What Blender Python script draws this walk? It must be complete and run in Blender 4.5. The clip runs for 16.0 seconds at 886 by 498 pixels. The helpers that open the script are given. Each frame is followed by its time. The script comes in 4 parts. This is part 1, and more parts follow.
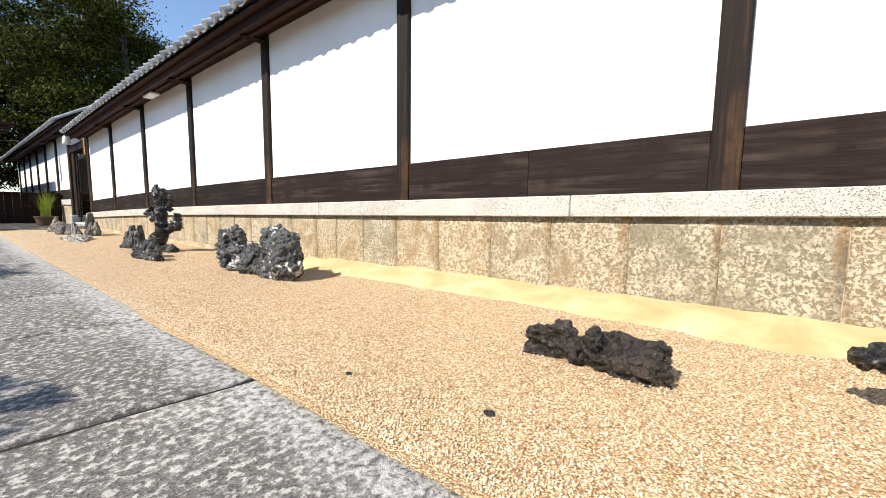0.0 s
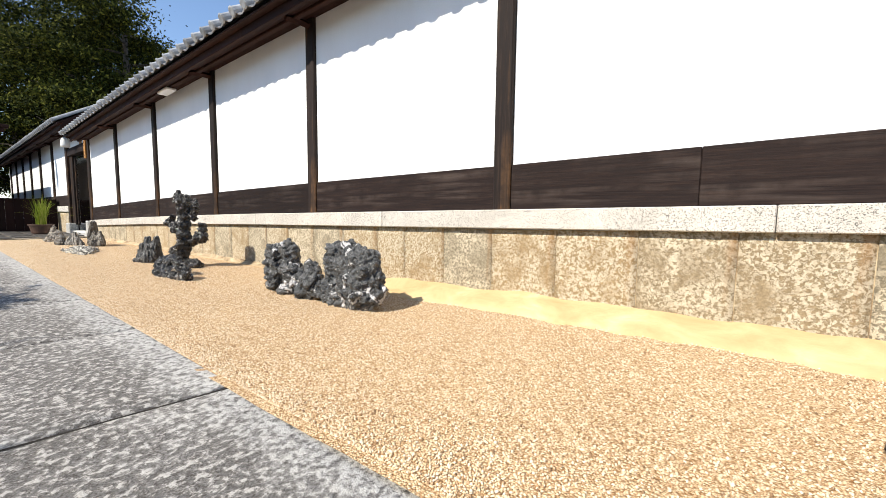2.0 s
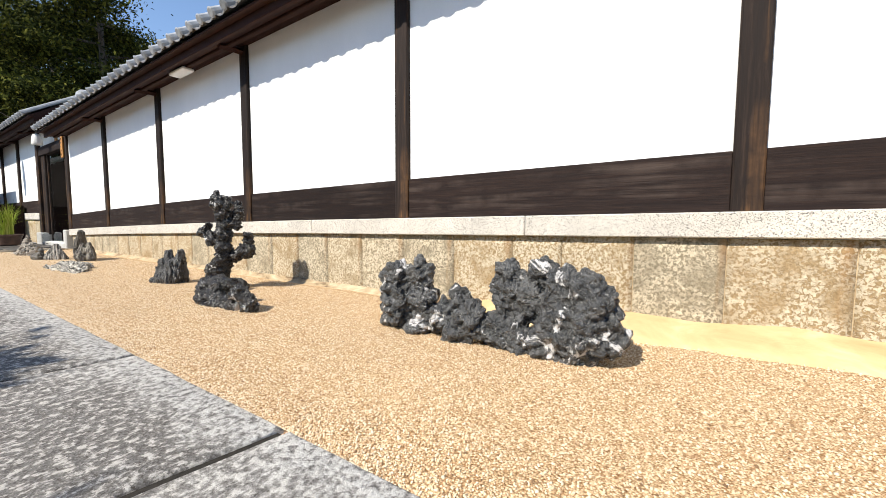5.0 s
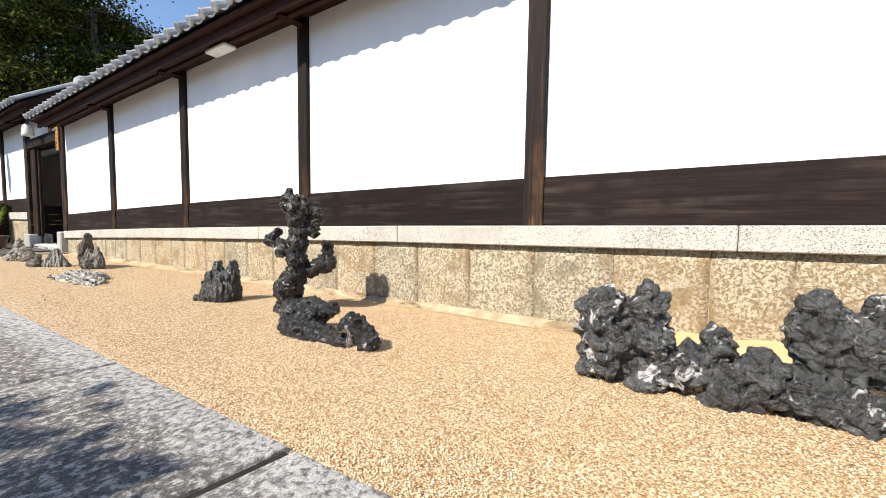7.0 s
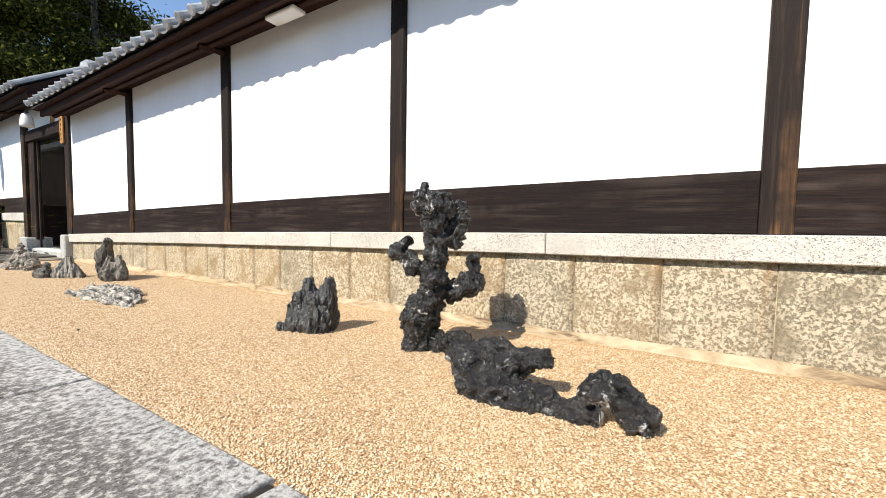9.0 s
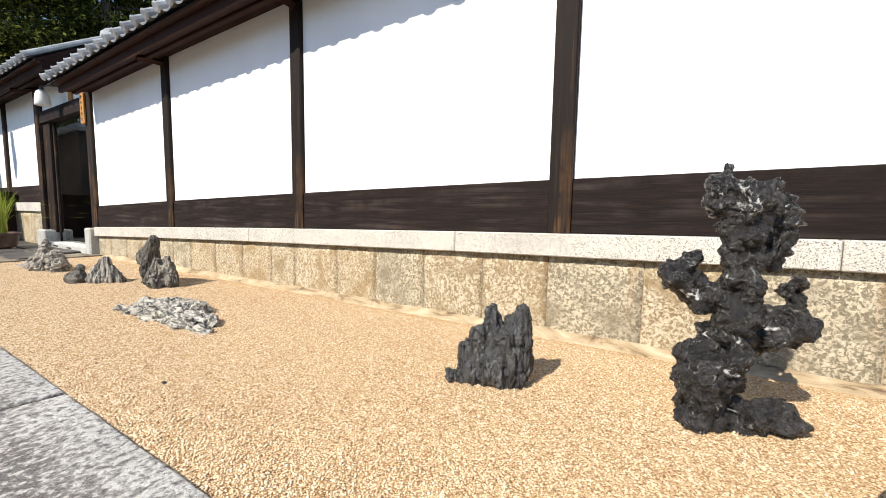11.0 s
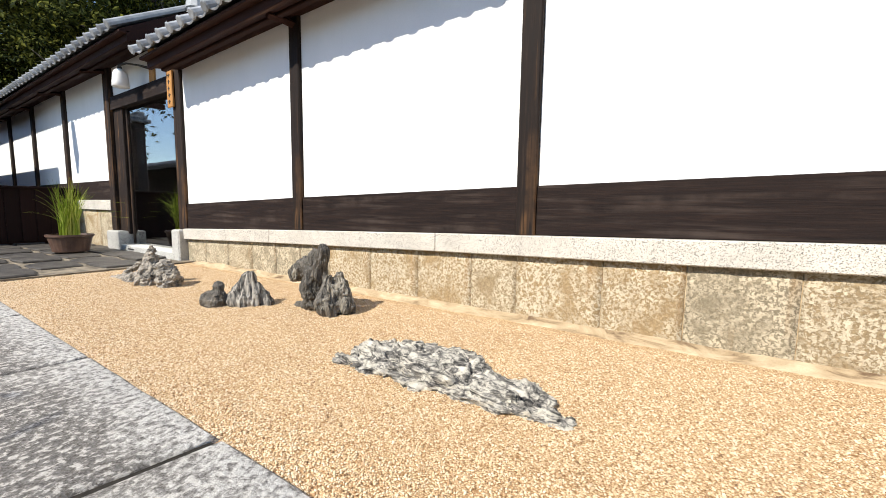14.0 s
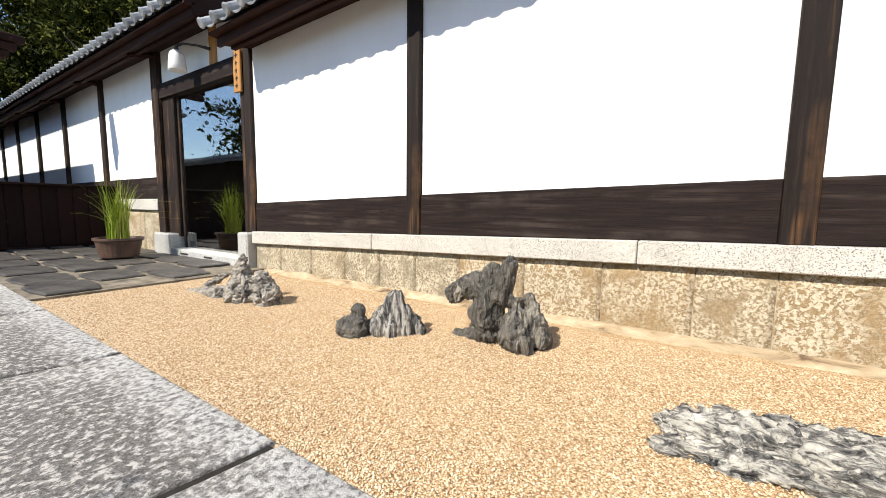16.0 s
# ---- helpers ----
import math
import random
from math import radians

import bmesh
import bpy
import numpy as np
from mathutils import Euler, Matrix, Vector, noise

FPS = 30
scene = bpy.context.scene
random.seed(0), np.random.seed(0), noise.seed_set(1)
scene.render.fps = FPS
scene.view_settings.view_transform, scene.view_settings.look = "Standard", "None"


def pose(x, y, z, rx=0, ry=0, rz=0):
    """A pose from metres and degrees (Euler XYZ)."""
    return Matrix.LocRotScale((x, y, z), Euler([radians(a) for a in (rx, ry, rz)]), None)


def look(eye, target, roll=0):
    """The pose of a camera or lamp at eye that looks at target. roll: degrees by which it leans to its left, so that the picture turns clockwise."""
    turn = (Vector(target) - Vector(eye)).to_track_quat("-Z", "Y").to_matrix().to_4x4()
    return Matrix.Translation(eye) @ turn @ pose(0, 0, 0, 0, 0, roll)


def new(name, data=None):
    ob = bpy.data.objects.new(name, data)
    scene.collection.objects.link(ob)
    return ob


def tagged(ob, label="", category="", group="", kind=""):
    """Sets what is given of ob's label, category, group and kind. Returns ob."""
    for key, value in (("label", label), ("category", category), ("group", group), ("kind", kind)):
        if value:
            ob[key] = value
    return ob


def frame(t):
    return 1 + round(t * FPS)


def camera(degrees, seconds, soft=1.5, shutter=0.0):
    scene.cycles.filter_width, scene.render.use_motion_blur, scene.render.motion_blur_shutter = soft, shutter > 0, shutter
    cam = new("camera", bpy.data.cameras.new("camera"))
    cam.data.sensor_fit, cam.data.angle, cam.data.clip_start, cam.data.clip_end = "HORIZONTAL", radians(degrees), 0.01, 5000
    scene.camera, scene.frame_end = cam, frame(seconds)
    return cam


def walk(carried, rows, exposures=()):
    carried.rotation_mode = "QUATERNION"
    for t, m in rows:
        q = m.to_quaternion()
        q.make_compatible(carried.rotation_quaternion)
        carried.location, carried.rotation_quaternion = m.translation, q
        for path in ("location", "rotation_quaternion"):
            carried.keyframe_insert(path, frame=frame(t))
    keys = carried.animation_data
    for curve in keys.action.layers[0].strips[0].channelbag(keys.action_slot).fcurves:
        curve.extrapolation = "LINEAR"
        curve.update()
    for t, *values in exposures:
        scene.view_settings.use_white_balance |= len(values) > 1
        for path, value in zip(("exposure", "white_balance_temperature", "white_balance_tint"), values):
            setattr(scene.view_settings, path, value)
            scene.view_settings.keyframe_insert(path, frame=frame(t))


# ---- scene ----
cam = camera(98.0, 16.0, soft=0.85)
PATH = [
    (0, (0.361, 0.042, 0.841), (-0.854, 1.617, 0.64), 0.7),
    (0.5, (-0.025, 0.059, 0.836), (-1.23, 1.643, 0.642), 0.7),
    (1, (-0.381, 0.085, 0.813), (-1.577, 1.677, 0.628), 0.7),
    (1.5, (-0.791, 0.053, 0.862), (-1.985, 1.648, 0.685), 0.8),
    (2, (-1.113, 0.046, 0.882), (-2.308, 1.641, 0.712), 0.7),
    (2.5, (-1.464, 0.061, 0.869), (-2.655, 1.66, 0.714), 0.8),
    (3, (-1.84, 0.056, 0.849), (-3.025, 1.659, 0.7), 0.8),
    (3.5, (-2.18, 0.033, 0.874), (-3.352, 1.647, 0.732), 0.8),
    (3.7, (-2.312, 0.023, 0.875), (-3.472, 1.646, 0.731), 0.9),
    (5.8, (-3.945, 0.009, 0.881), (-5.019, 1.69, 0.742), 0.5),
    (6, (-4.106, 0.009, 0.875), (-5.173, 1.695, 0.74), 0.8),
    (6.5, (-4.569, 0.027, 0.897), (-5.628, 1.719, 0.765), 0.7),
    (7, (-5.048, -0.016, 0.91), (-6.096, 1.683, 0.782), 0.8),
    (7.5, (-5.471, -0.038, 0.931), (-6.506, 1.67, 0.813), 0.8),
    (8, (-5.938, -0.003, 0.903), (-6.963, 1.71, 0.791), 0.7),
    (8.2, (-6.142, 0.01, 0.905), (-7.164, 1.726, 0.799), 0.8),
    (10.3, (-8.004, 0.242, 0.952), (-9.018, 1.959, 0.792), 1.1),
    (10.5, (-8.187, 0.26, 0.951), (-9.206, 1.973, 0.782), 1.1),
    (11, (-8.733, 0.274, 1.004), (-9.757, 1.982, 0.821), 1.0),
    (11.5, (-9.257, 0.324, 0.95), (-10.297, 2.021, 0.758), 0.8),
    (12, (-9.741, 0.274, 0.981), (-10.777, 1.973, 0.79), 1.0),
    (12.5, (-10.236, 0.265, 0.991), (-11.281, 1.959, 0.796), 1.0),
    (13, (-10.719, 0.226, 1.014), (-11.774, 1.914, 0.818), 1.0),
    (13.5, (-11.14, 0.163, 0.985), (-12.204, 1.844, 0.786), 0.9),
    (14, (-11.602, 0.134, 1.005), (-12.675, 1.81, 0.802), 0.9),
    (14.5, (-12.098, 0.099, 1.006), (-13.176, 1.772, 0.806), 0.9),
    (15, (-12.519, 0.05, 1.0), (-13.597, 1.724, 0.804), 0.9),
    (15.5, (-13.012, 0.04, 1.003), (-14.095, 1.71, 0.802), 0.9),
    (16, (-13.476, 0.042, 0.996), (-14.569, 1.704, 0.786), 0.8),
]
walk(cam, [(t, look(eye, target, roll)) for t, eye, target, roll in PATH])

# ---- world, sun, exposure ----
SUN_FROM = Vector((-0.22, -1.0, 1.0)).normalized()
world = bpy.data.worlds.new("sky")
scene.world = world
world.use_nodes = True
wn = world.node_tree.nodes
sky = wn.new("ShaderNodeTexSky")
sky.sky_type = 'NISHITA'
sky.sun_disc = False
sky.sun_elevation = math.asin(SUN_FROM.z)
sky.sun_rotation = math.atan2(SUN_FROM.x, SUN_FROM.y)
sky.air_density, sky.dust_density, sky.ozone_density, sky.altitude = 1.0, 0.1, 2.2, 600
wn["Background"].inputs["Strength"].default_value = 0.125
world.node_tree.links.new(sky.outputs[0], wn["Background"].inputs["Color"])
sun_data = bpy.data.lights.new("sun", 'SUN')
sun_data.energy, sun_data.angle, sun_data.color = 4.3, radians(0.6), (1.0, 0.94, 0.83)
sun = new("sun", sun_data)
sun.matrix_world = look(SUN_FROM * 60, (0, 0, 0))
scene.view_settings.exposure = 0.8


# ---- materials ----
class Nodes:
    """A principled material with short ways to add textures."""

    def __init__(self, name, rough=0.7, metal=0.0, spec=0.5):
        self.mat = bpy.data.materials.new(name)
        self.mat.use_nodes = True
        self.t = self.mat.node_tree
        self.bsdf = self.t.nodes["Principled BSDF"]
        self.bsdf.inputs["Roughness"].default_value = rough
        self.bsdf.inputs["Metallic"].default_value = metal
        self.bsdf.inputs["Specular IOR Level"].default_value = spec
        self.co = self.t.nodes.new("ShaderNodeTexCoord").outputs["Object"]

    def n(self, kind, **values):
        node = self.t.nodes.new(kind)
        for key, value in values.items():
            node.inputs[key.replace("_", " ")].default_value = value
        return node

    def link(self, a, b):
        self.t.links.new(a, b)

    def scaled(self, x, y, z):
        m = self.n("ShaderNodeMapping", Scale=(x, y, z))
        self.link(self.co, m.inputs["Vector"])
        return m.outputs[0]

    def noise(self, scale, detail=6.0, rough=0.6, co=None, warp=0.0):
        node = self.n("ShaderNodeTexNoise", Scale=scale, Detail=detail, Roughness=rough, Distortion=warp)
        self.link(co or self.co, node.inputs["Vector"])
        return node.outputs["Fac"]

    def cells(self, scale, out="Distance", co=None, feature='F1'):
        node = self.n("ShaderNodeTexVoronoi", Scale=scale)
        node.feature = feature
        self.link(co or self.co, node.inputs["Vector"])
        return node.outputs[out]

    def ramp(self, fac, *stops):
        node = self.n("ShaderNodeValToRGB")
        el = node.color_ramp.elements
        while len(el) < len(stops):
            el.new(0.5)
        for e, (at, c) in zip(el, stops):
            e.position, e.color = at, (*c, 1) if not isinstance(c, (int, float)) else (c, c, c, 1)
        self.link(fac, node.inputs[0])
        return node.outputs[0]

    def mix(self, fac, a, b, how='MIX'):
        node = self.t.nodes.new("ShaderNodeMix")
        node.data_type, node.blend_type = 'RGBA', how
        for value, slot in ((fac, 0), (a, 6), (b, 7)):
            if isinstance(value, (int, float)):
                node.inputs[slot].default_value = value
            elif isinstance(value, tuple):
                node.inputs[slot].default_value = (*value, 1)
            else:
                self.link(value, node.inputs[slot])
        return node.outputs[2]

    def math(self, how, a, b=0.0):
        node = self.t.nodes.new("ShaderNodeMath")
        node.operation = how
        for value, slot in ((a, 0), (b, 1)):
            if isinstance(value, (int, float)):
                node.inputs[slot].default_value = value
            else:
                self.link(value, node.inputs[slot])
        return node.outputs[0]

    def random(self):
        return self.t.nodes.new("ShaderNodeObjectInfo").outputs["Random"]

    def island(self):
        return self.t.nodes.new("ShaderNodeNewGeometry").outputs["Random Per Island"]

    def bump(self, height, strength=0.5, distance=0.01, below=None):
        node = self.n("ShaderNodeBump", Strength=strength, Distance=distance)
        self.link(height, node.inputs["Height"])
        if below:
            self.link(below, node.inputs["Normal"])
        self.link(node.outputs[0], self.bsdf.inputs["Normal"])
        return node.outputs[0]

    def done(self, color, rough=None):
        if isinstance(color, tuple):
            self.bsdf.inputs["Base Color"].default_value = (*color, 1)
        else:
            self.link(color, self.bsdf.inputs["Base Color"])
        if rough is not None:
            self.link(rough, self.bsdf.inputs["Roughness"])
        return self.mat


def make_plaster():
    m = Nodes("white_plaster", 0.85, spec=0.2)
    fine = m.noise(60, 5)
    m.bump(fine, 0.12, 0.003)
    stain = m.noise(0.9, 5, co=m.scaled(1.4, 1, 0.5))
    return m.done(m.mix(0.35, m.ramp(stain, (0.35, (0.74, 0.74, 0.73)), (0.65, (0.83, 0.83, 0.82))), m.ramp(fine, (0.3, 0.76), (0.7, 0.84))))


def make_wood(name, dark, mid, light, worn, along, worn_at=0.62):
    m = Nodes(name, 0.6, spec=0.15)
    stretch = {"x": (0.7, 14, 14), "z": (14, 14, 0.7), "y": (14, 0.7, 14)}[along]
    co = m.scaled(*stretch)
    grain = m.noise(3.5, 9, 0.68, co, 0.6)
    streak = m.noise(1.0, 4, 0.55, co)
    body = m.ramp(grain, (0.3, dark), (0.52, mid), (0.75, light))
    patch = m.math('MULTIPLY', m.ramp(streak, (worn_at - 0.08, 0.0), (worn_at + 0.06, 1.0)), m.ramp(m.noise(1.6, 5), (0.42, 0.0), (0.62, 1.0)))
    tint = m.ramp(m.random(), (0.0, 0.75), (1.0, 1.2))
    fine = m.noise(9, 6, 0.7, co)
    m.bump(fine, 0.45, 0.004, m.bump(grain, 0.5, 0.006))
    return m.done(m.mix(1.0, m.mix(patch, body, worn), tint, 'MULTIPLY'), m.ramp(grain, (0.3, 0.6), (0.7, 0.85)))


def make_granite(name, light, dark, spot, scale=1.0):
    m = Nodes(name, 0.75, spec=0.3)
    grit = m.cells(95 * scale, "Color")
    grey = m.ramp(grit, (0.12, spot), (0.3, dark), (0.55, light), (1.0, light))
    broad = m.noise(2.2, 6)
    stain = m.ramp(broad, (0.3, 0.8), (0.65, 1.05))
    m.bump(m.noise(130 * scale, 4), 0.4, 0.003)
    return m.done(m.mix(1.0, grey, stain, 'MULTIPLY'))


def make_base_stone():
    m = Nodes("weathered_base_stone", 0.88, spec=0.2)
    rnd = m.random()
    seed = m.t.nodes.new("ShaderNodeVectorMath")
    seed.operation = 'ADD'
    m.link(m.co, seed.inputs[0])
    m.link(m.math('MULTIPLY', rnd, 40.0), seed.inputs[1])
    co = seed.outputs[0]
    crust = m.noise(3.2, 8, 0.62, co, 0.5)
    fine = m.noise(42, 6, 0.65, co, 0.8)
    spots = m.noise(40, 7, 0.66, co, 0.6)
    ochre = m.ramp(fine, (0.3, (0.21, 0.145, 0.075)), (0.7, (0.39, 0.285, 0.16)))
    grey = m.ramp(fine, (0.3, (0.15, 0.125, 0.085)), (0.7, (0.33, 0.28, 0.195)))
    body = m.mix(m.ramp(rnd, (0.35, 0.0), (0.6, 1.0)), ochre, grey)
    flakes = m.ramp(fine, (0.3, (0.42, 0.355, 0.25)), (0.7, (0.66, 0.57, 0.43)))
    where = m.math('MULTIPLY', m.ramp(spots, (0.46, 0.0), (0.51, 1.0)), m.ramp(crust, (0.36, 0.0), (0.52, 1.0)))
    rust = m.ramp(m.noise(1.5, 4, 0.5, m.scaled(3.5, 1, 0.5)), (0.6, 0.0), (0.76, 0.6))
    color = m.mix(rust, m.mix(where, body, flakes), (0.32, 0.18, 0.075))
    m.bump(where, 0.6, 0.008, m.bump(m.noise(55, 7, 0.7, co), 0.8, 0.012))
    return m.done(color)


def make_slab():
    m = Nodes("weathered_granite_slab", 0.8, spec=0.25)
    pits = m.noise(30, 9, 0.68, m.scaled(1.0, 0.85, 1.0), 0.15)
    grit = m.cells(170, "Color")
    broad = m.noise(1.1, 5, 0.6)
    at = m.t.nodes.new("ShaderNodeSeparateXYZ")
    m.link(m.co, at.inputs[0])
    rim = m.math('ADD', at.outputs[1], m.math('MULTIPLY', m.noise(4, 5), 0.35))
    swept = m.ramp(rim, (0.52, 0.0), (0.75, 1.0))
    dirty = m.ramp(pits, (0.46, (0.07, 0.058, 0.047)), (0.52, (0.14, 0.122, 0.103)), (0.58, (0.5, 0.465, 0.42)))
    clean = m.ramp(pits, (0.39, (0.12, 0.106, 0.093)), (0.46, (0.36, 0.335, 0.305)), (0.53, (0.66, 0.635, 0.59)))
    top = m.mix(m.math('MAXIMUM', swept, m.ramp(broad, (0.54, 0.0), (0.7, 0.8))), dirty, clean)
    speck = m.mix(0.2, top, m.ramp(grit, (0.1, 0.06), (0.5, 0.4), (0.9, 0.68)))
    tint = m.mix(1.0, speck, m.ramp(m.random(), (0.0, 0.9), (1.0, 1.1)), 'MULTIPLY')
    m.bump(pits, 0.9, 0.018, m.bump(m.noise(110, 5), 0.4, 0.004))
    return m.done(tint)


def make_gravel():
    m = Nodes("ochre_gravel", 0.88, spec=0.2)
    cell = m.n("ShaderNodeTexVoronoi", Scale=112.0)
    m.link(m.co, cell.inputs["Vector"])
    col = m.ramp(cell.outputs["Color"], (0.05, (0.34, 0.19, 0.085)), (0.28, (0.58, 0.41, 0.235)), (0.6, (0.72, 0.55, 0.345)), (0.95, (0.87, 0.74, 0.54)))
    # shade between the grains, multiplied into the colour
    gap = m.ramp(cell.outputs["Distance"], (0.3, 1.0), (0.75, (0.52, 0.42, 0.34)))
    broad = m.ramp(m.noise(1.1, 6), (0.3, (0.93, 0.90, 0.86)), (0.7, (1.04, 1.03, 1.0)))
    m.bump(m.ramp(cell.outputs["Distance"], (0.0, 1.0), (0.8, 0.0)), 0.8, 0.008, m.bump(m.noise(14, 5), 0.3, 0.02))
    return m.done(m.mix(1.0, m.mix(1.0, col, gap, 'MULTIPLY'), broad, 'MULTIPLY'))


def make_pebble():
    m = Nodes("gravel_grain", 0.8, spec=0.25)
    col = m.ramp(m.island(), (0.0, (0.22, 0.13, 0.07)), (0.1, (0.48, 0.30, 0.16)), (0.35, (0.72, 0.53, 0.33)), (1.0, (0.88, 0.76, 0.57)))
    return m.done(m.mix(0.25, col, m.noise(300, 2), 'MULTIPLY'))


def make_sand():
    m = Nodes("ochre_sand_mortar", 0.9, spec=0.15)
    broad = m.noise(2.5, 7, 0.6, None, 0.5)
    col = m.ramp(broad, (0.3, (0.47, 0.31, 0.15)), (0.55, (0.57, 0.415, 0.22)), (0.75, (0.68, 0.54, 0.33)))
    m.bump(m.noise(40, 6), 0.4, 0.008)
    return m.done(col)


def make_mortar():
    m = Nodes("crumbled_lime_mortar", 0.9, spec=0.15)
    broad = m.noise(5, 8, 0.65, m.scaled(0.6, 1, 1), 0.8)
    col = m.ramp(broad, (0.34, (0.14, 0.09, 0.055)), (0.45, (0.36, 0.27, 0.165)), (0.66, (0.55, 0.45, 0.31)))
    m.bump(m.noise(30, 7, 0.7), 0.7, 0.015)
    return m.done(col)


def make_black_rock(name, base, light, vein, vein_from, stretch=(1, 1, 1), rough=0.42, fine=22.0):
    m = Nodes(name, rough, spec=0.7)
    co = m.scaled(*stretch)
    grain = m.noise(fine, 9, 0.72, co, 0.5)
    crack = m.cells(fine * 0.9, "Distance", co, 'DISTANCE_TO_EDGE')
    zone = m.noise(6.0, 6, 0.6, co, 0.8)
    patch = m.noise(4.2, 7, 0.62, co, 1.2)
    thin = m.noise(13.0, 8, 0.66, co, 2.0)
    body = m.ramp(grain, (0.34, base), (0.52, tuple(0.45 * p + 0.55 * q for p, q in zip(base, light))), (0.68, light))
    pale = tuple(min(0.4, c * 1.7) for c in light)
    body = m.mix(m.ramp(zone, (0.52, 0.0), (0.6, 0.75)), body, m.mix(grain, light, pale))
    body = m.mix(m.ramp(thin, (0.6, 0.0), (0.66, 0.6)), body, m.mix(0.55, pale, vein))
    where = m.ramp(patch, (vein_from, 0.0), (vein_from + 0.03, 1.0))
    m.bump(m.ramp(crack, (0.0, 0.0), (0.16, 1.0)), 0.55, 0.014, m.bump(grain, 1.0, 0.028))
    return m.done(m.mix(where, body, vein), m.ramp(m.noise(17, 6, 0.7), (0.35, rough - 0.22), (0.65, rough + 0.14)))


def make_streaked(name, dark, mid, light, stretch, scale, rough=0.7):
    m = Nodes(name, rough, spec=0.35)
    co = m.scaled(*stretch)
    a = m.noise(scale, 9, 0.68, co, 1.1)
    col = m.ramp(a, (0.37, dark), (0.47, mid), (0.55, light), (0.75, light))
    m.bump(a, 1.0, 0.025, m.bump(m.noise(60, 6), 0.6, 0.008))
    return m.done(m.mix(0.45, col, m.ramp(m.noise(16, 7, 0.7), (0.35, 0.25), (0.6, 1.1)), 'MULTIPLY'))


def make_tile():
    m = Nodes("silver_grey_clay_tile", 0.38, spec=0.5)
    stain = m.noise(6, 6)
    col = m.ramp(stain, (0.3, (0.17, 0.175, 0.18)), (0.7, (0.38, 0.385, 0.39)))
    m.bump(m.noise(50, 4), 0.2, 0.003)
    return m.done(m.mix(1.0, col, m.ramp(m.random(), (0, 0.75), (1, 1.25)), 'MULTIPLY'))


def make_plain(name, low, high, scale=8.0, rough=0.6, spec=0.4, bump=0.2):
    m = Nodes(name, rough, spec=spec)
    a = m.noise(scale, 6)
    m.bump(m.noise(scale * 8, 5), bump, 0.004)
    return m.done(m.ramp(a, (0.3, low), (0.7, high)))


def make_leaf(name, a, b, c):
    m = Nodes(name, 0.8, spec=0.08)
    m.bsdf.inputs["Transmission Weight"].default_value = 0.0
    return m.done(m.ramp(m.island(), (0.0, a), (0.5, b), (1.0, c)))


def make_glass():
    m = Nodes("door_glass", 0.0, spec=0.5)
    m.bsdf.inputs["Transmission Weight"].default_value = 1.0
    m.bsdf.inputs["IOR"].default_value = 3.0
    m.bump(m.noise(1.6, 1, 0.4), 0.03, 0.02)
    return m.done((0.75, 0.78, 0.78))


PLASTER = make_plaster()
WOOD_X = make_wood("weathered_dark_plank", (0.008, 0.005, 0.0045), (0.017, 0.0105, 0.009), (0.034, 0.021, 0.016), (0.05, 0.036, 0.03), "x", 0.56)
WOOD_Z = make_wood("weathered_dark_post", (0.011, 0.0075, 0.0065), (0.021, 0.0145, 0.012), (0.046, 0.032, 0.026), (0.14, 0.072, 0.032), "z", 0.6)
WOOD_EAVE = make_wood("eave_timber", (0.016, 0.006, 0.004), (0.032, 0.012, 0.008), (0.06, 0.026, 0.016), (0.12, 0.058, 0.028), "x", 0.7)
WOOD_ARM = make_wood("eave_arm_timber", (0.016, 0.006, 0.004), (0.032, 0.012, 0.008), (0.06, 0.026, 0.016), (0.12, 0.058, 0.028), "y", 0.7)
WOOD_SIGN = make_wood("honey_sign_wood", (0.22, 0.095, 0.03), (0.36, 0.18, 0.06), (0.48, 0.27, 0.11), (0.55, 0.36, 0.18), "z", 0.7)
WOOD_FENCE = make_wood("red_brown_fence_board", (0.009, 0.0032, 0.0025), (0.015, 0.0055, 0.004), (0.024, 0.01, 0.0075), (0.04, 0.02, 0.015), "z", 0.75)
COPING = make_granite("speckled_granite_coping", (0.60, 0.56, 0.50), (0.43, 0.40, 0.355), (0.10, 0.095, 0.088), 1.75)
GRANITE = make_granite("plain_granite", (0.5, 0.49, 0.46), (0.36, 0.35, 0.33), (0.16, 0.155, 0.15), 1.4)
BASE_STONE = make_base_stone()
SLAB = make_slab()
GRAVEL = make_gravel()
PEBBLE = make_pebble()
SAND = make_sand()
MORTAR = make_mortar()
TILE = make_tile()
LAVA = make_black_rock("black_lava_rock", (0.006, 0.0055, 0.0055), (0.024, 0.021, 0.02), (0.6, 0.58, 0.57), 0.605, rough=0.28)
LAVA_VEINED = make_black_rock("veined_lava_rock", (0.012, 0.0125, 0.013), (0.09, 0.09, 0.089), (0.62, 0.6, 0.59), 0.585, rough=0.38)
LAVA_BROWN = make_black_rock("brown_lava_rock", (0.008, 0.0062, 0.005), (0.042, 0.028, 0.021), (0.14, 0.11, 0.09), 0.68, rough=0.34)
BASALT = make_black_rock("columnar_black_rock", (0.014, 0.014, 0.0145), (0.06, 0.058, 0.057), (0.35, 0.34, 0.34), 0.69, (1, 1, 0.3), 0.38)
GREY_ROCK = make_black_rock("grey_river_rock", (0.02, 0.018, 0.015), (0.15, 0.132, 0.108), (0.3, 0.27, 0.22), 0.6, (1.6, 1.6, 0.45), 0.5)
FAN_ROCK = make_streaked("streaked_grey_rock", (0.03, 0.03, 0.03), (0.12, 0.115, 0.105), (0.4, 0.37, 0.33), (7, 7, 0.6), 3.0)
